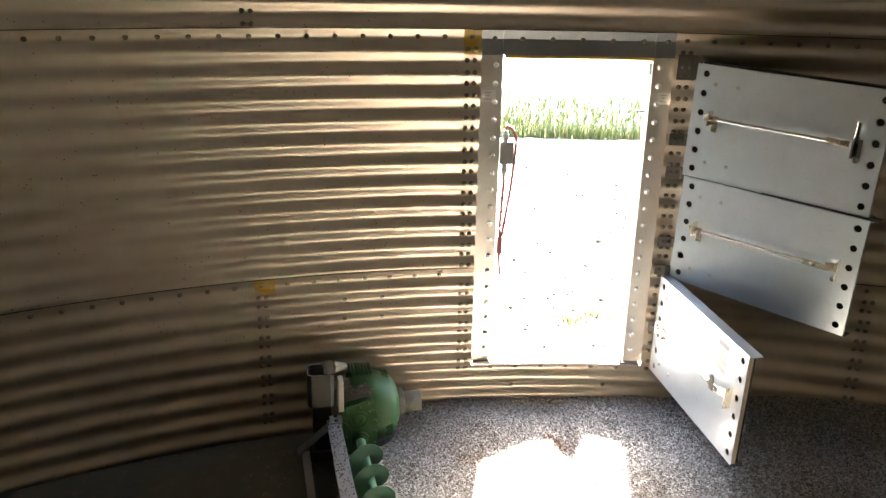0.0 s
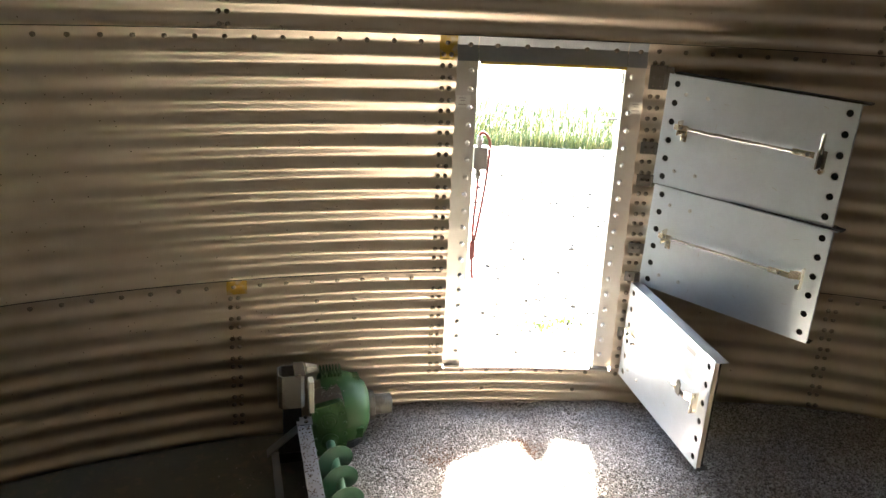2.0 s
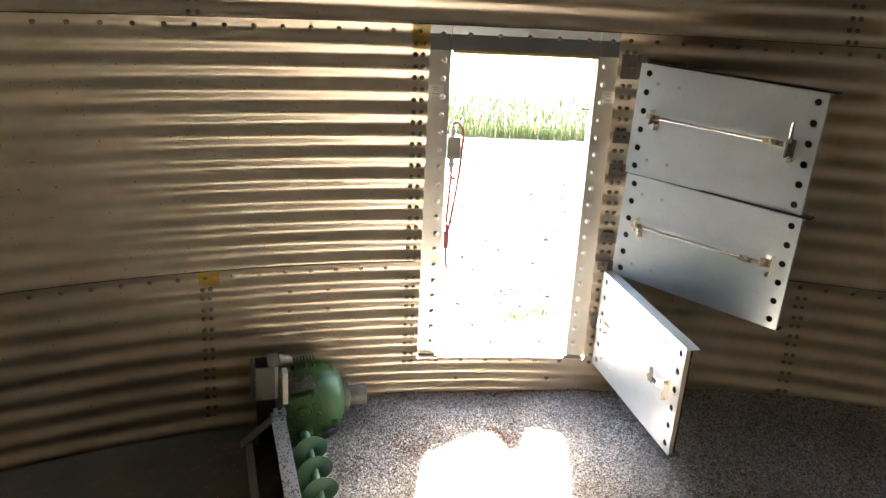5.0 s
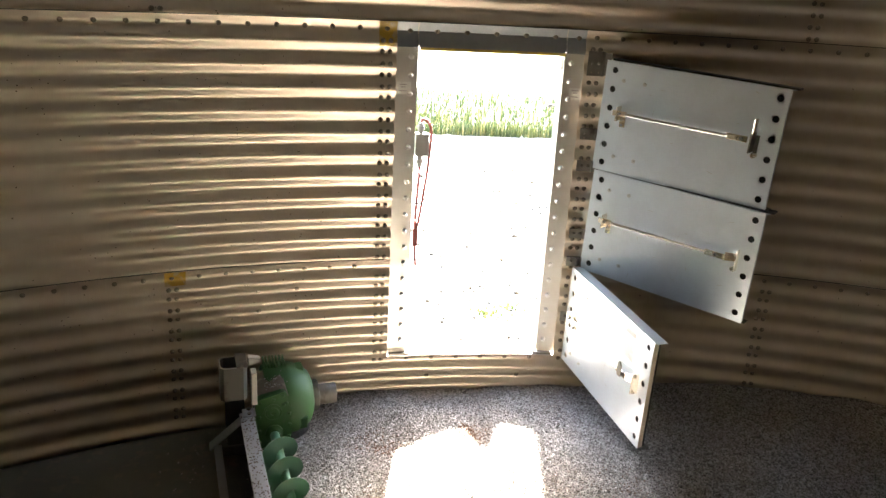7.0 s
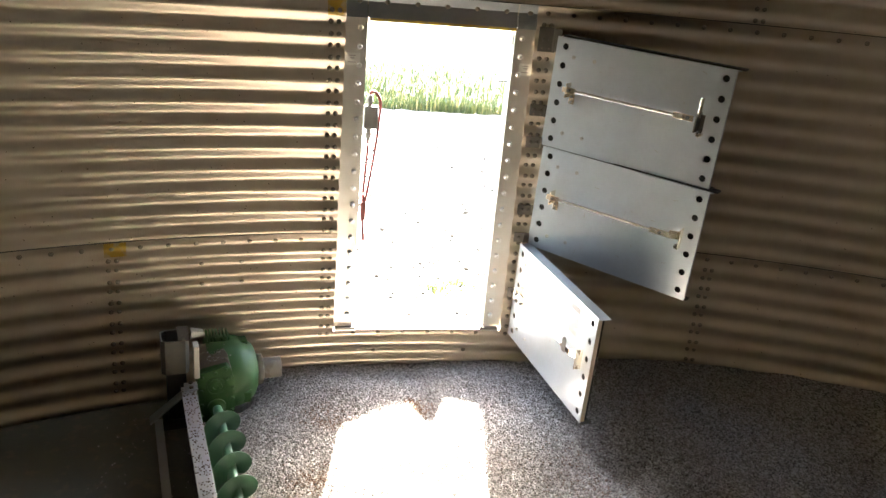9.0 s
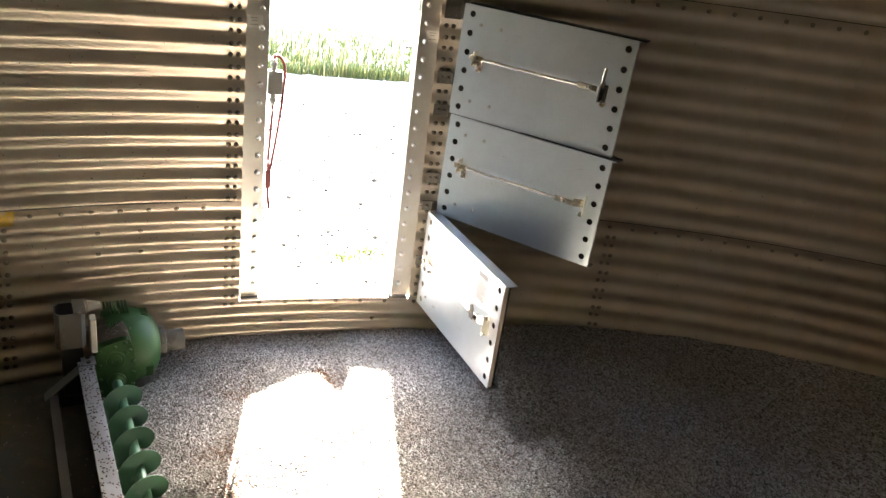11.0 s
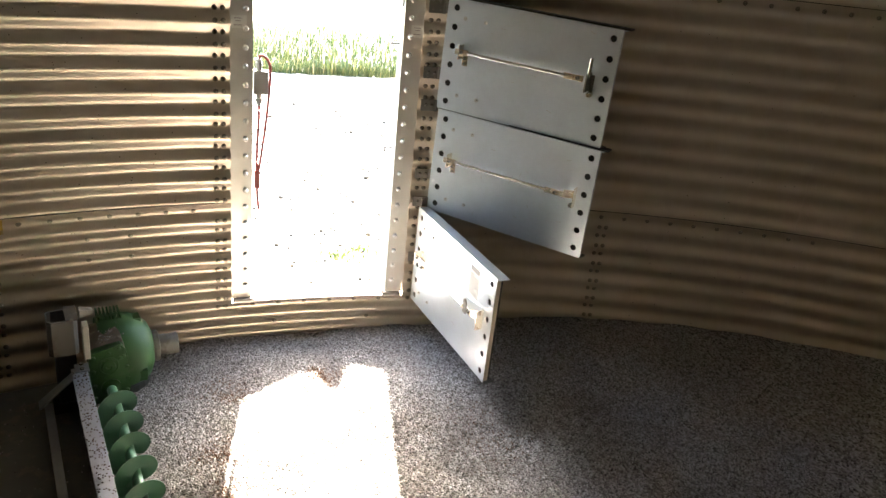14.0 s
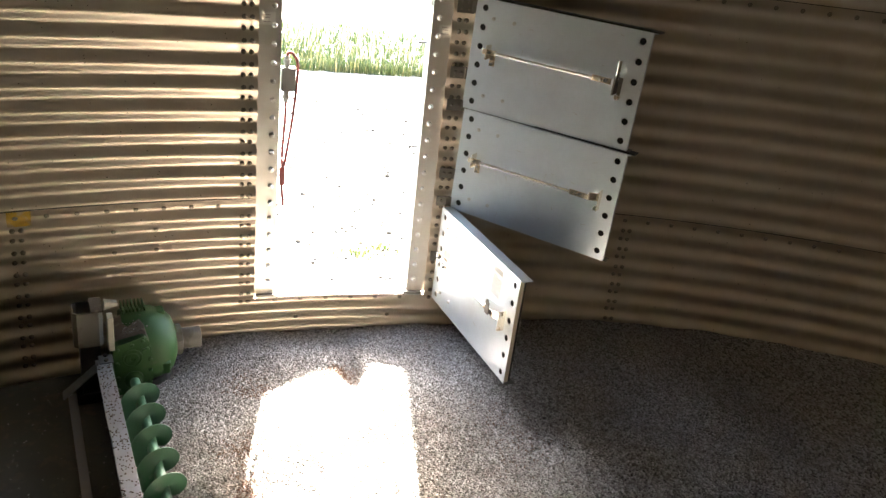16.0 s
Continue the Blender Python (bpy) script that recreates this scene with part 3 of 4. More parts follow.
def pin_handle(top, rod):
    bm = bmesh.new()
    tube(bm, [(0.680, -0.048, rod + 0.095), (0.680, -0.048, rod + 0.012)], 0.008, 10)
    part("pin_handle", bm, M_ROD, top, "upright steel latch pin", smooth=True)
    bm = bmesh.new()
    box(bm, 0.672, 0.678, -0.062, -0.0005, rod - 0.05, rod + 0.030, 0.001)
    box(bm, 0.6785, 0.694, -0.006, -0.0005, rod - 0.07, rod + 0.02, 0.002)
    lb = part("latch_bracket", bm, M_HINGE, top, "dark steel latch bracket")
    bm = bmesh.new()
    lathe(bm, [(0.013, 0), (0.013, 0.022), (0.008, 0.030)], 8, pose(0.688, -0.0065, rod - 0.062, 90))
    part("latch_knob", bm, M_BRACKET, lb, "bright zinc knob")
    bm = bmesh.new()
    lathe(bm, [(0.009, 0), (0.009, 0.006), (0.005, 0.007), (0.005, 0.012)], 6, pose(0.63, -0.038, rod, 90))
    part("bolt_head", bm, M_HINGE, lb, "dark bolt head")


def angle_bracket(top, rod):
    bm = bmesh.new()
    box(bm, 0.0, 0.055, -0.003, 0.0, -0.018, 0.02, 0.001, pose(0.655, -0.036, rod + 0.004, 0, 0, 30))
    box(bm, 0.702, 0.706, -0.034, -0.0005, rod - 0.055, rod + 0.040, 0.001)
    lb = part("latch_bracket", bm, M_BRACKET, top, "bright zinc latch bracket")
    bm = bmesh.new()
    lathe(bm, [(0.011, 0), (0.011, 0.012), (0.007, 0.018)], 8, pose(0.69, -0.0005, rod - 0.05, 90))
    part("latch_knob", bm, M_HINGE, lb, "dark steel knob")
    bm = bmesh.new()
    lathe(bm, [(0.008, 0), (0.008, 0.005), (0.005, 0.006), (0.005, 0.011)], 6, pose(0.615, -0.038, rod, 90))
    part("bolt_head", bm, M_HINGE, lb, "dark bolt head")


def lock_plate(top, rod):
    angle_bracket(top, rod)
    bm = bmesh.new()
    box(bm, 0.0, 0.034, -0.004, 0.0, 0.0, 0.06, 0.002, pose(0.60, -0.0455, rod - 0.014))
    lathe(bm, [(0.010, 0), (0.010, 0.006)], 12, pose(0.617, -0.046, rod + 0.046, 90))
    part("keeper_plate", bm, M_HINGE, top)
    bm = bmesh.new()
    box(bm, 0.545, 0.635, -0.0012, -0.0005, -0.135, 0.010)
    lab = part("label", bm, M_LABEL, top, "printed warning label with unreadable lines")
    bm = bmesh.new()
    box(bm, 0.548, 0.632, -0.0020, -0.0014, -0.016, 0.006)
    part("print_block", bm, M_INK, lab)
    for k in range(9):
        bm = bmesh.new()
        box(bm, 0.550, 0.58 + 0.05 * random.random(), -0.0020, -0.0014, -0.034 - 0.011 * k, -0.029 - 0.011 * k)
        part("print_line", bm, M_INK, lab)


door_panel((0.613, -0.097, 1.746), (0.695, -0.718, -0.035), pin_handle)
door_panel((0.609, -0.098, 1.234), (0.676, -0.736, -0.035), angle_bracket)
door_panel((0.537, -0.097, 0.733), (0.134, -0.991, -0.027), lock_plate, False)

# hinges between the jamb and the panels
for z, hx, hy, wide in ((1.765, 0.60, -0.07, 0.11), (1.44, 0.595, -0.07, 0.055), (1.285, 0.595, -0.07, 0.055), (0.945, 0.585, -0.065, 0.05), (0.80, 0.54, -0.06, 0.05), (0.50, 0.53, -0.06, 0.05)):
    h = tagged(empty("hinge"), "dark bolted steel hinge of a door panel", "hinge", "door panel hinges")
    bm = bmesh.new()
    sbox(bm, 0.502, 0.575, 0.008, 0.013, z - wide / 2, z + wide / 2, 2)
    for hs in (0.525, 0.555):
        lathe(bm, [(0.009, 0), (0.009, 0.007), (0.004, 0.008), (0.004, 0.015)], 6, wpose(hs, z, 0.013))
    part("wall_leaf", bm, M_HINGE, h)
    b = wp(0.574, z, 0.018)
    bm = bmesh.new()
    d = Vector((hx, hy, z)) - b
    box(bm, 0, max(d.length, 0.03), -0.002, 0.002, -wide / 2 + 0.004, wide / 2 - 0.004, 0.001, Matrix.Translation(b) @ pose(0, 0, 0, 0, 0, math.degrees(math.atan2(d.y, d.x))))
    part("panel_leaf", bm, M_HINGE, h)
    bm = bmesh.new()
    tube(bm, [b + Vector((0, 0, -wide / 2)), b + Vector((0, 0, wide / 2))], 0.006, 8)
    part("hinge_pin", bm, M_HINGE, h)

# ---- junction box and cables on the outer edge of the jamb ----
jb = tagged(empty("junction_box", pose(-0.001, 0, 0)), "grey junction box with cable glands and red cables", "junction box")
bm = bmesh.new()
box(bm, -0.268, -0.203, 0.04, 0.09, 1.295, 1.402, 0.004)
part("box_body", bm, M_BOX, jb)
for z, d in ((1.402, 1), (1.295, -1)):
    bm = bmesh.new()
    lathe(bm, [(0.013, 0), (0.013, 0.018), (0.017, 0.019), (0.017, 0.034), (0.012, 0.040), (0.012, 0.052)], 8, Matrix.Translation((-0.243, 0.06, z)) @ pose(0, 0, 0, 0 if d > 0 else 180))
    part("cable_gland", bm, M_BOX, jb)
for path in (((-0.243, 0.06, 1.452), (-0.236, 0.06, 1.468), (-0.215, 0.058, 1.462), (-0.194, 0.055, 1.42), (-0.196, 0.055, 1.33), (-0.206, 0.058, 1.2), (-0.222, 0.06, 1.07), (-0.237, 0.06, 0.96), (-0.244, 0.06, 0.93)),
             ((-0.243, 0.06, 1.245), (-0.242, 0.06, 1.2), (-0.248, 0.06, 1.08), (-0.252, 0.06, 0.98), (-0.25, 0.06, 0.93)),
             ((-0.25, 0.06, 0.845), (-0.247, 0.06, 0.80), (-0.240, 0.058, 0.735))):
    bm = bmesh.new()
    tube(bm, curve_points(path, 5), 0.0075, 6)
    part("cable", bm, M_ORANGE, jb, "thin red cable", smooth=True)
bm = bmesh.new()
box(bm, -0.262, -0.236, 0.048, 0.072, 0.842, 0.932, 0.004)
part("connector", bm, M_ORANGE, jb, "red in-line connector")
for z in (1.13, 1.06):
    bm = bmesh.new()
    box(bm, -0.268, -0.22, 0.054, 0.058, z - 0.003, z + 0.003)
    part("cable_tie", bm, M_DARK, jb)

# ---- sweep auger with its gear unit ----
SW = pose(-0.912, -0.45, 0, 0, 0, 10.7)        # x to the gearbox's right, -y along the auger to the bin's middle
sweep = tagged(empty("sweep_auger", SW), "green sweep auger with gearbox, grey hub and dusty steel backboard", "auger")
AX = 0.125
bm = bmesh.new()
# gearbox: rounded housing with a bolted front cover
prof = [(-0.070, 0.04), (-0.073, 0.275), (-0.06, 0.292), (0.0, 0.305), (0.044, 0.322), (0.060, 0.305), (0.075, 0.245), (0.077, 0.11), (0.066, 0.06), (0.03, 0.035)]
front = [bm.verts.new((x, 0.012, z)) for x, z in prof]
back = [bm.verts.new((x * 1.0, 0.20, z + 0.015)) for x, z in prof]
for k in range(len(prof)):
    j = (k + 1) % len(prof)
    bm.faces.new((front[k], front[j], back[j], back[k]))
bm.faces.new(front)
bm.faces.new(back[::-1])
bmesh.ops.bevel(bm, geom=bm.edges[:], offset=0.006, segments=2, affect="EDGES")
gear = part("gearbox", bm, M_GREEN, sweep, "green painted cast gearbox", smooth=True)
bm = bmesh.new()
f2 = [bm.verts.new((x * 1.06, -0.008, 0.157 + (z - 0.157) * 1.03)) for x, z in prof]
b2 = [bm.verts.new((x * 1.06, 0.0115, 0.157 + (z - 0.157) * 1.03)) for x, z in prof]
for k in range(len(prof)):
    j = (k + 1) % len(prof)
    bm.faces.new((f2[k], f2[j], b2[j], b2[k]))
bm.faces.new(f2)
bm.faces.new(b2[::-1])
bmesh.ops.bevel(bm, geom=bm.edges[:], offset=0.004, segments=2, affect="EDGES")
cover = part("gearbox_cover", bm, M_GREEN, gear, smooth=True)
for x, z in ((-0.06, 0.277), (0.0, 0.292), (0.042, 0.308), (0.060, 0.268), (0.070, 0.215), (0.071, 0.16), (0.068, 0.10), (-0.063, 0.21), (-0.062, 0.14), (-0.062, 0.08), (0.046, 0.262)):
    bm = bmesh.new()
    lathe(bm, [(0.0085, 0), (0.0085, 0.007), (0.006, 0.009)], 6, pose(x, -0.008, z, 90))
    part("cover_bolt", bm, M_GREEN, gear)
bm = bmesh.new()
lathe(bm, [(0.042, 0), (0.042, 0.005), (0.036, 0.006), (0.034, 0.003), (0.028, 0.004), (0.026, 0.009), (0.012, 0.010), (0.010, 0.004), (0.001, 0.004)], 24, pose(-0.002, -0.008, 0.228, 90))
part("filler_plug", bm, M_GREEN, gear, "round plug on the gearbox cover", smooth=True)
bm = bmesh.new()
lathe(bm, [(0.040, 0), (0.040, 0.008), (0.030, 0.012), (0.024, 0.022)], 20, pose(0.002, -0.008, AX, 90))
part("shaft_seal", bm, M_GREEN, gear, smooth=True)
# arched dusty cover on top of the gearbox
bm = bmesh.new()
rows = []
ARCH = ((-0.078, 0.235), (-0.077, 0.285), (-0.070, 0.302), (-0.05, 0.309), (-0.025, 0.314), (0.0, 0.319), (0.025, 0.324), (0.045, 0.327), (0.06, 0.318), (0.070, 0.285), (0.072, 0.235))
for y in (0.014, 0.165):
    rows.append([bm.verts.new((x, y, z + 0.24 * y)) for x, z in ARCH])
for k in range(len(ARCH) - 1):
    bm.faces.new((rows[0][k], rows[0][k + 1], rows[1][k + 1], rows[1][k]))
bmesh.ops.solidify(bm, geom=bm.faces[:], thickness=0.006)
part("top_cover", bm, M_SHIELD, sweep, "brown dusty arched cover", smooth=True)
# bell housing, its lugs, ribs and the grey hub, all about one cross axis
HY, HZ = 0.175, 0.19
turn = Matrix.Translation((0.045, HY, HZ)) @ pose(0, 0, 0, 0, 90, 0)
bm = bmesh.new()
lathe(bm, [(0.12, -0.075), (0.165, -0.07), (0.176, -0.05), (0.176, 0.035), (0.168, 0.07), (0.148, 0.11), (0.118, 0.142), (0.08, 0.158)], 32, turn)
bell = part("bell_housing", bm, M_GREEN, sweep, "rounded green bell housing", smooth=True)
for ang in (-6, 112):
    bm = bmesh.new()
    box(bm, 0.120, 0.160, -0.035, 0.035, 0.130, 0.160, 0.004, Matrix.Translation((0, HY, HZ)) @ pose(0, 0, 0, ang, 0, 0))
    part("housing_lug", bm, M_GREEN, bell)
for k in range(7):
    bm = bmesh.new()
    box(bm, -0.018 + 0.015 * k, -0.012 + 0.015 * k, HY - 0.02, HY + 0.08, HZ + 0.150, HZ + 0.190, 0.001)
    part("cooling_rib", bm, M_GREEN, bell)
bm = bmesh.new()
lathe(bm, [(0.070, 0.1585), (0.073, 0.168), (0.073, 0.184), (0.06, 0.188)], 10, turn)
part("hub_flange", bm, M_GREY, sweep, "grey angular hub flange")
bm = bmesh.new()
lathe(bm, [(0.047, 0.1885), (0.049, 0.19), (0.049, 0.270), (0.044, 0.272), (0.04, 0.24)], 20, turn)
part("hub_pipe", bm, M_GREY, sweep, "short grey pipe stub", smooth=True)
# cream end plate and the open grey collar beside it
bm = bmesh.new()
box(bm, -0.094, -0.070, -0.025, 0.03, 0.285, 0.440, 0.003)
box(bm, -0.104, -0.0985, -0.01, 0.0, 0.40, 0.41)
part("end_plate", bm, M_CREAM, sweep, "cream painted upright end plate")
bm = bmesh.new()
n = 20
cx, cy, ro, ri = -0.164, 0.09, 0.058, 0.052
rows = []
for rr, zz in ((ro, 0.285), (ro, 0.445), (ri, 0.445), (ri, 0.285)):
    row = []
    for k in range(n):
        c, s = math.cos(2 * math.pi * k / n), math.sin(2 * math.pi * k / n)
        q = (abs(c) ** 8 + abs(s) ** 8) ** -0.125
        row.append(bm.verts.new((cx + rr * c * q, cy + rr * s * q, zz)))
    rows.append(row)
for a, b in zip(rows, rows[1:] + rows[:1]):
    for k in range(n):
        bm.faces.new((a[k], a[(k + 1) % n], b[(k + 1) % n], b[k]))
collar = part("motor_collar", bm, M_GREY, sweep, "open-topped grey steel collar", smooth=True)
bm = bmesh.new()
box(bm, -0.150, -0.102, 0.026, 0.16, 0.446, 0.452, 0.001)
part("collar_strap", bm, M_SHIELD, collar)
# black block painting the shade into which the collar's lower end fades
bm = bmesh.new()
box(bm, -0.20, -0.12, 0.05, 0.14, 0.05, 0.30)
box(bm, -0.225, -0.105, 0.04, 0.14, 0.0, 0.05, 0.004)
part("collar_shade", bm, M_DARK, sweep)
bm = bmesh.new()
w = [bm.verts.new(v) for v in ((-0.088, 0.15, 0.392), (-0.035, 0.16, 0.405), (-0.035, 0.16, 0.415), (-0.088, 0.15, 0.428), (-0.088, 0.19, 0.392), (-0.035, 0.19, 0.405), (-0.035, 0.19, 0.415), (-0.088, 0.19, 0.428))]
for f in ((0, 1, 2, 3), (4, 5, 6, 7), (0, 1, 5, 4), (3, 2, 6, 7), (0, 3, 7, 4), (1, 2, 6, 5)):
    bm.faces.new([w[i] for i in f])
part("wedge_tab", bm, M_CREAM, sweep, "pale wedge-shaped tab")
bm = bmesh.new()
lathe(bm, [(0.13, 0.0), (0.14, 0.02), (0.14, 0.06), (0.12, 0.075)], 24, pose(0.05, 0.16, 0.02))
part("drive_wheel", bm, M_DARK, sweep, "black rubber-rimmed wheel under the housing")

# shaft and helical flighting
LEN = 4.15
bm = bmesh.new()
tube(bm, [(0.002, -0.02, AX), (0.002, -LEN, AX)], 0.021, 14)
part("auger_shaft", bm, M_FLIGHT, sweep, smooth=True)
bm = bmesh.new()
PITCH, RF = 0.152, 0.084
turns = int((LEN - 0.10) / PITCH)
N = 24
prev = None
for k in range(11, turns * N + 1):
    a = 2 * math.pi * k / N + math.pi * 0.5
    y = -0.035 - PITCH * k / N
    cur = [bm.verts.new((0.002 + r * math.cos(a), y + dy, AX + r * math.sin(a))) for r, dy in ((0.0155, -0.002), (RF, -0.0012), (RF, 0.0012), (0.0155, 0.002))]
    if prev:
        for j in range(3):
            bm.faces.new((prev[j], prev[j + 1], cur[j + 1], cur[j]))
    prev = cur
part("flighting", bm, M_FLIGHT, sweep, "pale green helical flighting", smooth=True)

# backboard: folded beam along the auger, low side rail and the sloping arm
bm = bmesh.new()
box(bm, -0.150, -0.088, -LEN, -0.02, 0.244, 0.250, 0.0015)
beam = part("beam_top", bm, M_BEAM, sweep, "galvanised beam top with scattered grain")
bm = bmesh.new()
box(bm, -0.094, -0.088, -LEN, -0.02, 0.03, 0.2435)
part("beam_web", bm, M_HINGE, sweep)
bm = bmesh.new()
box(bm, -0.262, -0.228, -LEN, 0.0, 0.085, 0.090, 0.001)
box(bm, -0.232, -0.228, -LEN, 0.0, 0.02, 0.0845)
part("side_rail", bm, M_BEAM, sweep, "low galvanised side rail")
bm = bmesh.new()
d = math.degrees(math.atan2(0.14, 0.165))
box(bm, 0.0, 0.215, -0.03, 0.03, -0.003, 0.003, 0.001, Matrix.Translation((-0.280, -0.03, 0.105)) @ pose(0, 0, 0, 0, -d, 0))
box(bm, 0.0, 0.055, -0.035, 0.03, -0.003, 0.003, 0.001, Matrix.Translation((-0.136, -0.03, 0.2545)))
arm = part("side_arm", bm, M_BEAM, sweep, "sloping flat steel arm")
for y in (-0.01, -0.05):
    bm = bmesh.new()
    lathe(bm, [(0.009, 0), (0.009, 0.007)], 6, pose(-0.108, y, 0.258))
    part("arm_bolt", bm, M_HINGE, arm)

# ---- loose kernels ----
def kernels(name, count, spots, label, seed, mat=None):
    rnd = random.Random(seed)
    verts, faces = [], []
    base = [Vector(v) for v in ((1, 0, 0), (-1, 0, 0), (0, 0.75, 0), (0, -0.75, 0), (0, 0, 0.7), (0, 0, -0.7))]
    tri = ((0, 2, 4), (2, 1, 4), (1, 3, 4), (3, 0, 4), (2, 0, 5), (1, 2, 5), (3, 1, 5), (0, 3, 5))
    for _ in range(count):
        p = spots(rnd)
        if p is None:
            continue
        q = Euler((rnd.uniform(-0.6, 0.6), rnd.uniform(-0.6, 0.6), rnd.uniform(0, 6.28))).to_matrix()
        r = rnd.uniform(0.0030, 0.0048)
        n = len(verts)
        verts += [p + q @ (b * r) for b in base]
        faces += [(n + a, n + b, n + c) for a, b, c in tri]
    me = bpy.data.meshes.new(name)
    me.from_pydata(verts, [], faces)
    me.materials.append(mat or M_KERNEL)
    return tagged(new(name, me), label, "grain", kind="stuff")


def kernel_material():
    m, nt, b = material("grain_kernels", (0.4, 0.3, 0.2), 0.6)
    geo = nt.nodes.new("ShaderNodeNewGeometry")
    c = ramp(nt, geo.outputs["Random Per Island"], [(0.0, (0.046, 0.037, 0.028)), (0.3, (0.18, 0.156, 0.134)), (0.75, (0.35, 0.318, 0.286)), (1.0, (0.55, 0.515, 0.475))])
    nt.links.new(c, b.inputs["Base Color"])
    return m


M_KERNEL = kernel_material()


def on_floor(rnd):
    y = -0.03 - 2.2 * rnd.random() ** 1.1
    x = rnd.uniform(-1.4, 1.9)
    if math.hypot(x, y + R) > R - 0.02:
        return None
    if shade_side(x, y) > 0.2:
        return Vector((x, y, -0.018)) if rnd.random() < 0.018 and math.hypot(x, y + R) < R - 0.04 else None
    return Vector((x, y, grain_height(x, y) + 0.0015))


kernels("loose_grain", 120000, on_floor, "loose tan grain kernels lying on the floor", 5)
SWI = SW.copy()


def on_beam(rnd):
    return SWI @ Vector((rnd.uniform(-0.147, -0.091), -0.04 - 1.4 * rnd.random(), 0.2525))


def on_cover(rnd):
    x = rnd.gauss(0.005, 0.025)
    y = 0.03 + 0.11 * rnd.random()
    return SWI @ Vector((x, y, 0.3205 + 0.18 * x + 0.24 * y))





# small patches of kernels coloured reddish brown
def on_red_patch(rnd):
    cx, cy, sx, sy = rnd.choice(((-0.42, -0.44, 0.06, 0.05), (-0.48, -0.93, 0.06, 0.06), (0.02, -0.37, 0.035, 0.03), (-0.47, -1.22, 0.03, 0.08), (0.62, -1.05, 0.10, 0.12)))
    x, y = rnd.gauss(cx, sx), rnd.gauss(cy, sy)
    return Vector((x, y, grain_height(x, y) + 0.003))


M_REDDISH = paint("reddish_kernels", (0.17, 0.085, 0.045), (0.22, 0.13, 0.08), 0.8)
kernels("reddish_grain", 1500, on_red_patch, "reddish brown kernels lying in small patches", 14, M_REDDISH)
kernels("spilled_grain", 70, on_cover, "grain kernels scattered on the gearbox cover", 9)

# ---- grass outside ----
def blades(name, count, area, hmin, hmax, label, seed, mat, wide):
    rnd = random.Random(seed)
    verts, faces = [], []
    for _ in range(count):
        x, y, dens = area(rnd)
        h = rnd.uniform(hmin, hmax) * dens
        a, lean = rnd.uniform(0, 6.28), rnd.uniform(0.05, 0.35) * h
        w = rnd.uniform(0.5, 1.1) * wide
        d = Vector((math.cos(a), math.sin(a), 0))
        e = Vector((-d.y, d.x, 0)) * w
        b = Vector((x, y, GZ))
        n = len(verts)
        m1, tip = b + d * lean * 0.4 + Vector((0, 0, h * 0.6)), b + d * lean + Vector((0, 0, h))
        verts += [b - e, b + e, m1 - e * 0.8, m1 + e * 0.8, tip]
        faces += [(n, n + 1, n + 3, n + 2), (n + 2, n + 3, n + 4)]
    me = bpy.data.meshes.new(name)
    me.from_pydata(verts, [], faces)
    me.materials.append(mat)
    return tagged(new(name, me), label, "grass", kind="stuff")


def strip(rnd):
    x = rnd.uniform(-2.0, 6.5)
    t = rnd.random() ** 2.2
    y = 7.75 + 4.5 * t + 0.05 * math.sin(x * 2.3) + 0.06 * noise.noise((x * 6, 0, 4))
    tall = 0.45 + 0.6 * max(0.0, 0.5 + 0.8 * noise.noise((x * 1.3, y * 0.8, 0))) + 0.25 * rnd.random() ** 3
    return x, y, tall * (1.05 - 0.2 * t)


def tuft(rnd):
    c = rnd.choice(((0.42, 1.45), (0.60, 1.5)))
    return c[0] + rnd.gauss(0, 0.06), c[1] + rnd.gauss(0, 0.08), 1.0


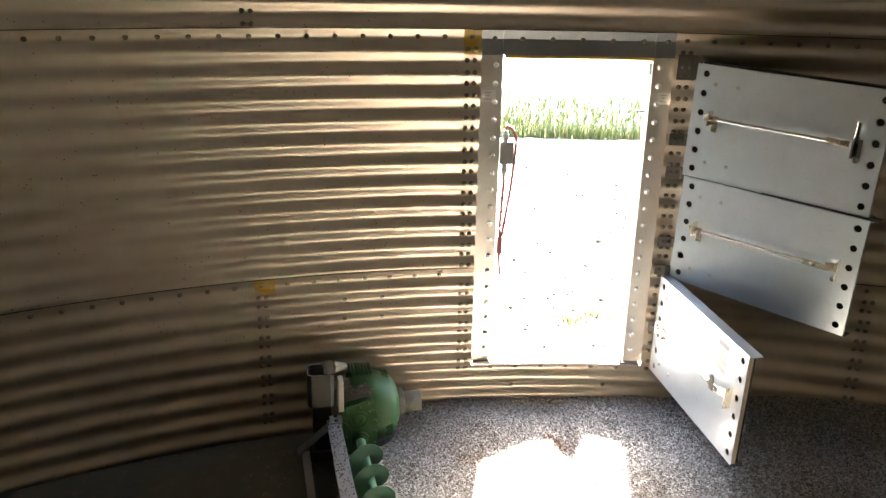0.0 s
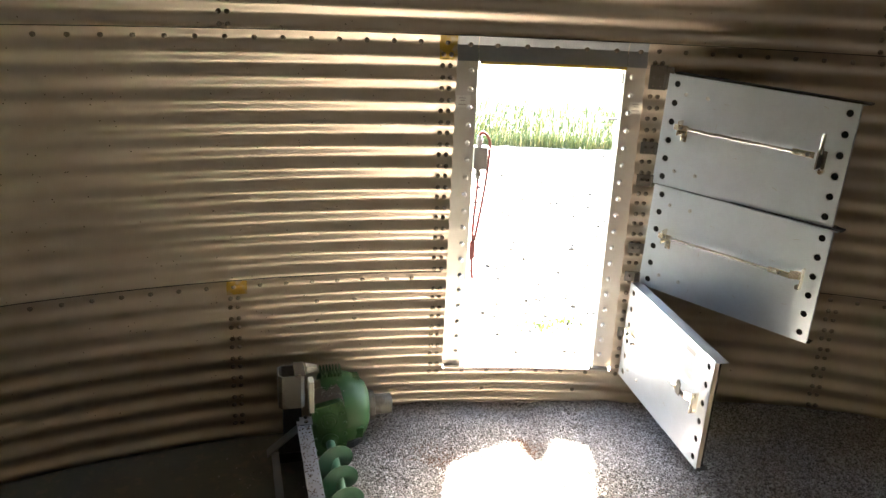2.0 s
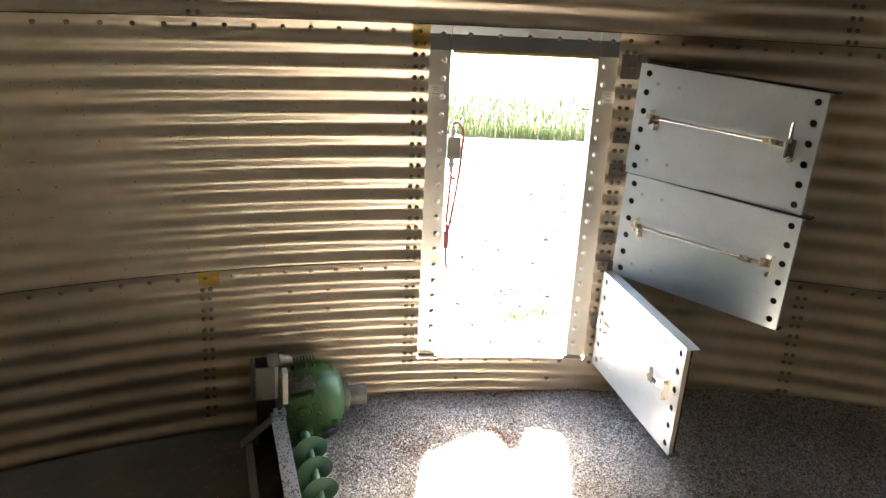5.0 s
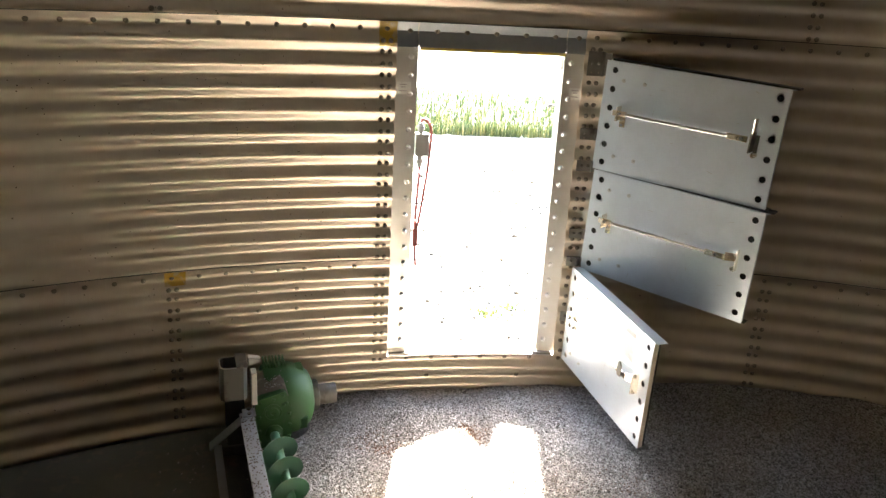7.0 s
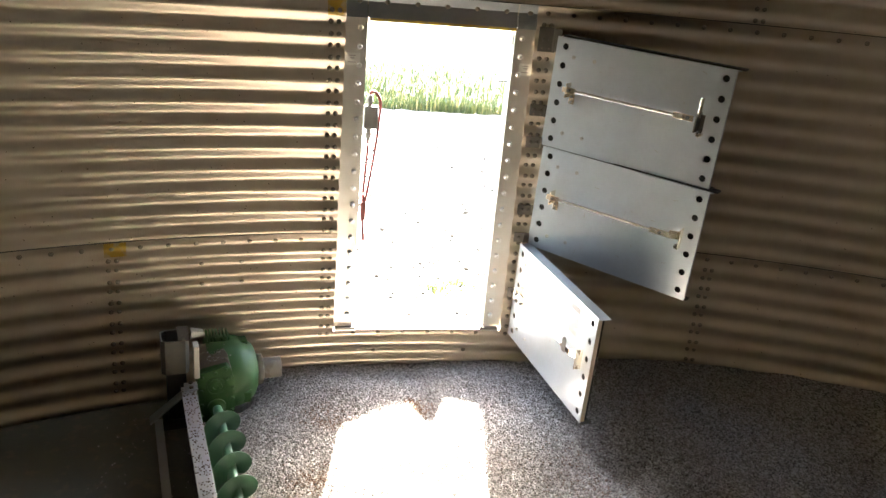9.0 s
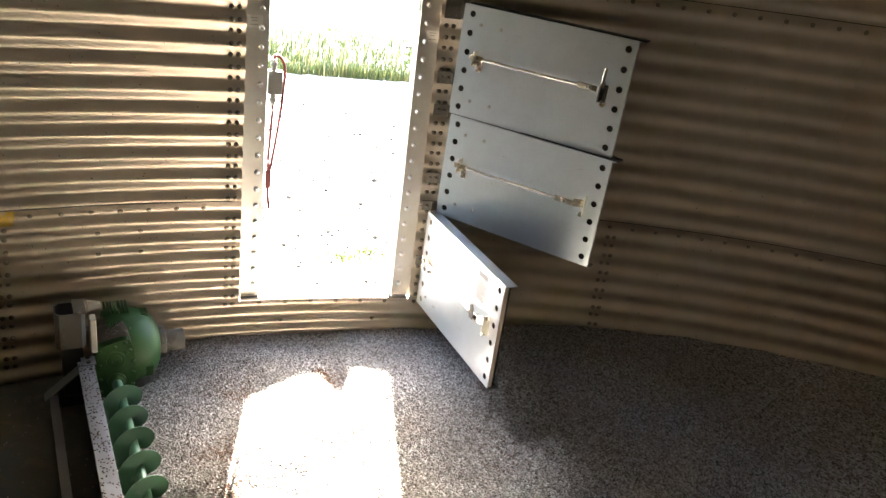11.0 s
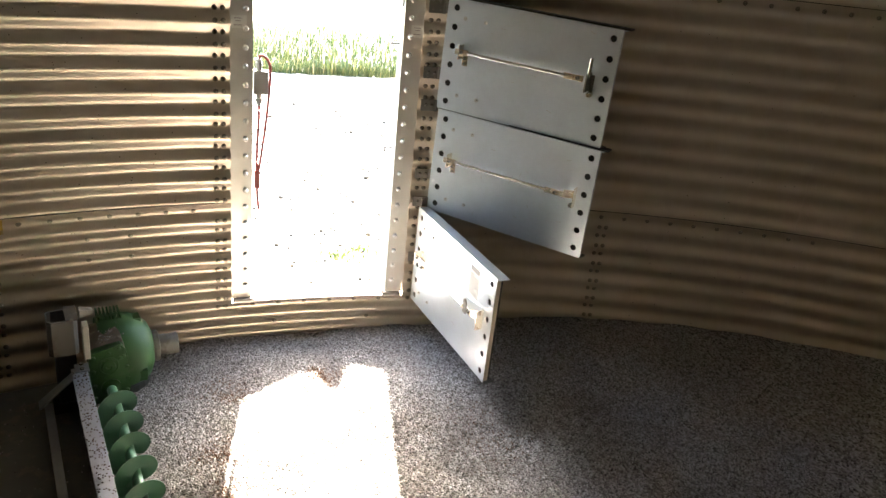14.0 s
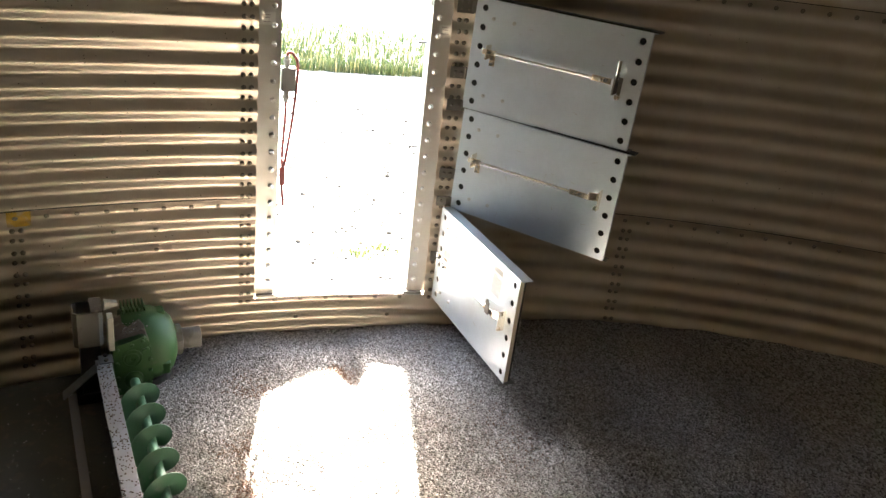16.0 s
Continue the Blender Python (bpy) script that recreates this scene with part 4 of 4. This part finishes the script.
blades("grass", 30000, strip, 0.05, 0.26, "tall green grass strip beyond the gravel", 2, M_LEAF, 0.0065)
blades("weeds", 150, tuft, 0.01, 0.05, "sparse low weeds growing in the gravel", 3, M_WEED, 0.010)

# dark clods and stones strewn over the gravel
rnd = random.Random(12)
bm = bmesh.new()
for _ in range(900):
    x, y = rnd.uniform(-0.4, 2.6), 0.9 + 6.6 * rnd.random()
    r = rnd.uniform(0.005, 0.017) * (1.6 if rnd.random() < 0.1 else 1.0)
    g = bmesh.ops.create_icosphere(bm, subdivisions=1, radius=r)["verts"]
    for v in g:
        v.co = Vector((v.co.x * rnd.uniform(0.8, 1.3), v.co.y * rnd.uniform(0.8, 1.5), v.co.z * 0.9)) + Vector((x, y, GZ + r * 0.3))
M_CLOD = paint("dark_clods", (0.018, 0.016, 0.012), (0.035, 0.03, 0.022), 0.95)
tagged(part("clods", bm, M_CLOD), "small dark clods strewn over the gravel", "stones", kind="stuff")

# thin dark line along the lap of the rings
for ring, spans, sh in ((0, ((-3.6, OP0 - 0.13), (OP1 + 0.12, 3.6)), LOW), (1, ((-3.6, 3.6),), MID_L)):
    for a, b in spans:
        bm = bmesh.new()
        z = Z1 + ring * RING + 0.033
        inset = AMP * (math.cos(2 * math.pi * (z - CREST) / P) - 1) - 0.0035 * ring
        sbox(bm, a, b, inset - 0.004, inset + 0.0015, z - 0.0005, z + 0.0035, 60)
        part("lap_line", bm, M_DARK, sh, "thin dark line along the lap")


# bits of grain and dirt stuck on the ledges of the corrugation
def on_ledge(rnd):
    s = rnd.uniform(-2.5, -0.48) if rnd.random() < 0.8 else rnd.uniform(0.6, 2.6)
    z = CREST + P * (rnd.randint(-6, 14) + rnd.uniform(-0.1, 0.35))
    if z < 0.15:
        return None
    return wp(s, z, AMP * (math.cos(2 * math.pi * (z - CREST) / P) - 1) + 0.004)


M_HUSK = paint("dark_husks", (0.10, 0.07, 0.045), (0.05, 0.04, 0.03), 0.9)
kernels("spilled_grain", 330, on_beam, "dark grain kernels scattered along the beam", 8, M_HUSK)
kernels("stuck_grain", 430, on_ledge, "dark bits of grain stuck on the wall's ridges", 21, M_HUSK)
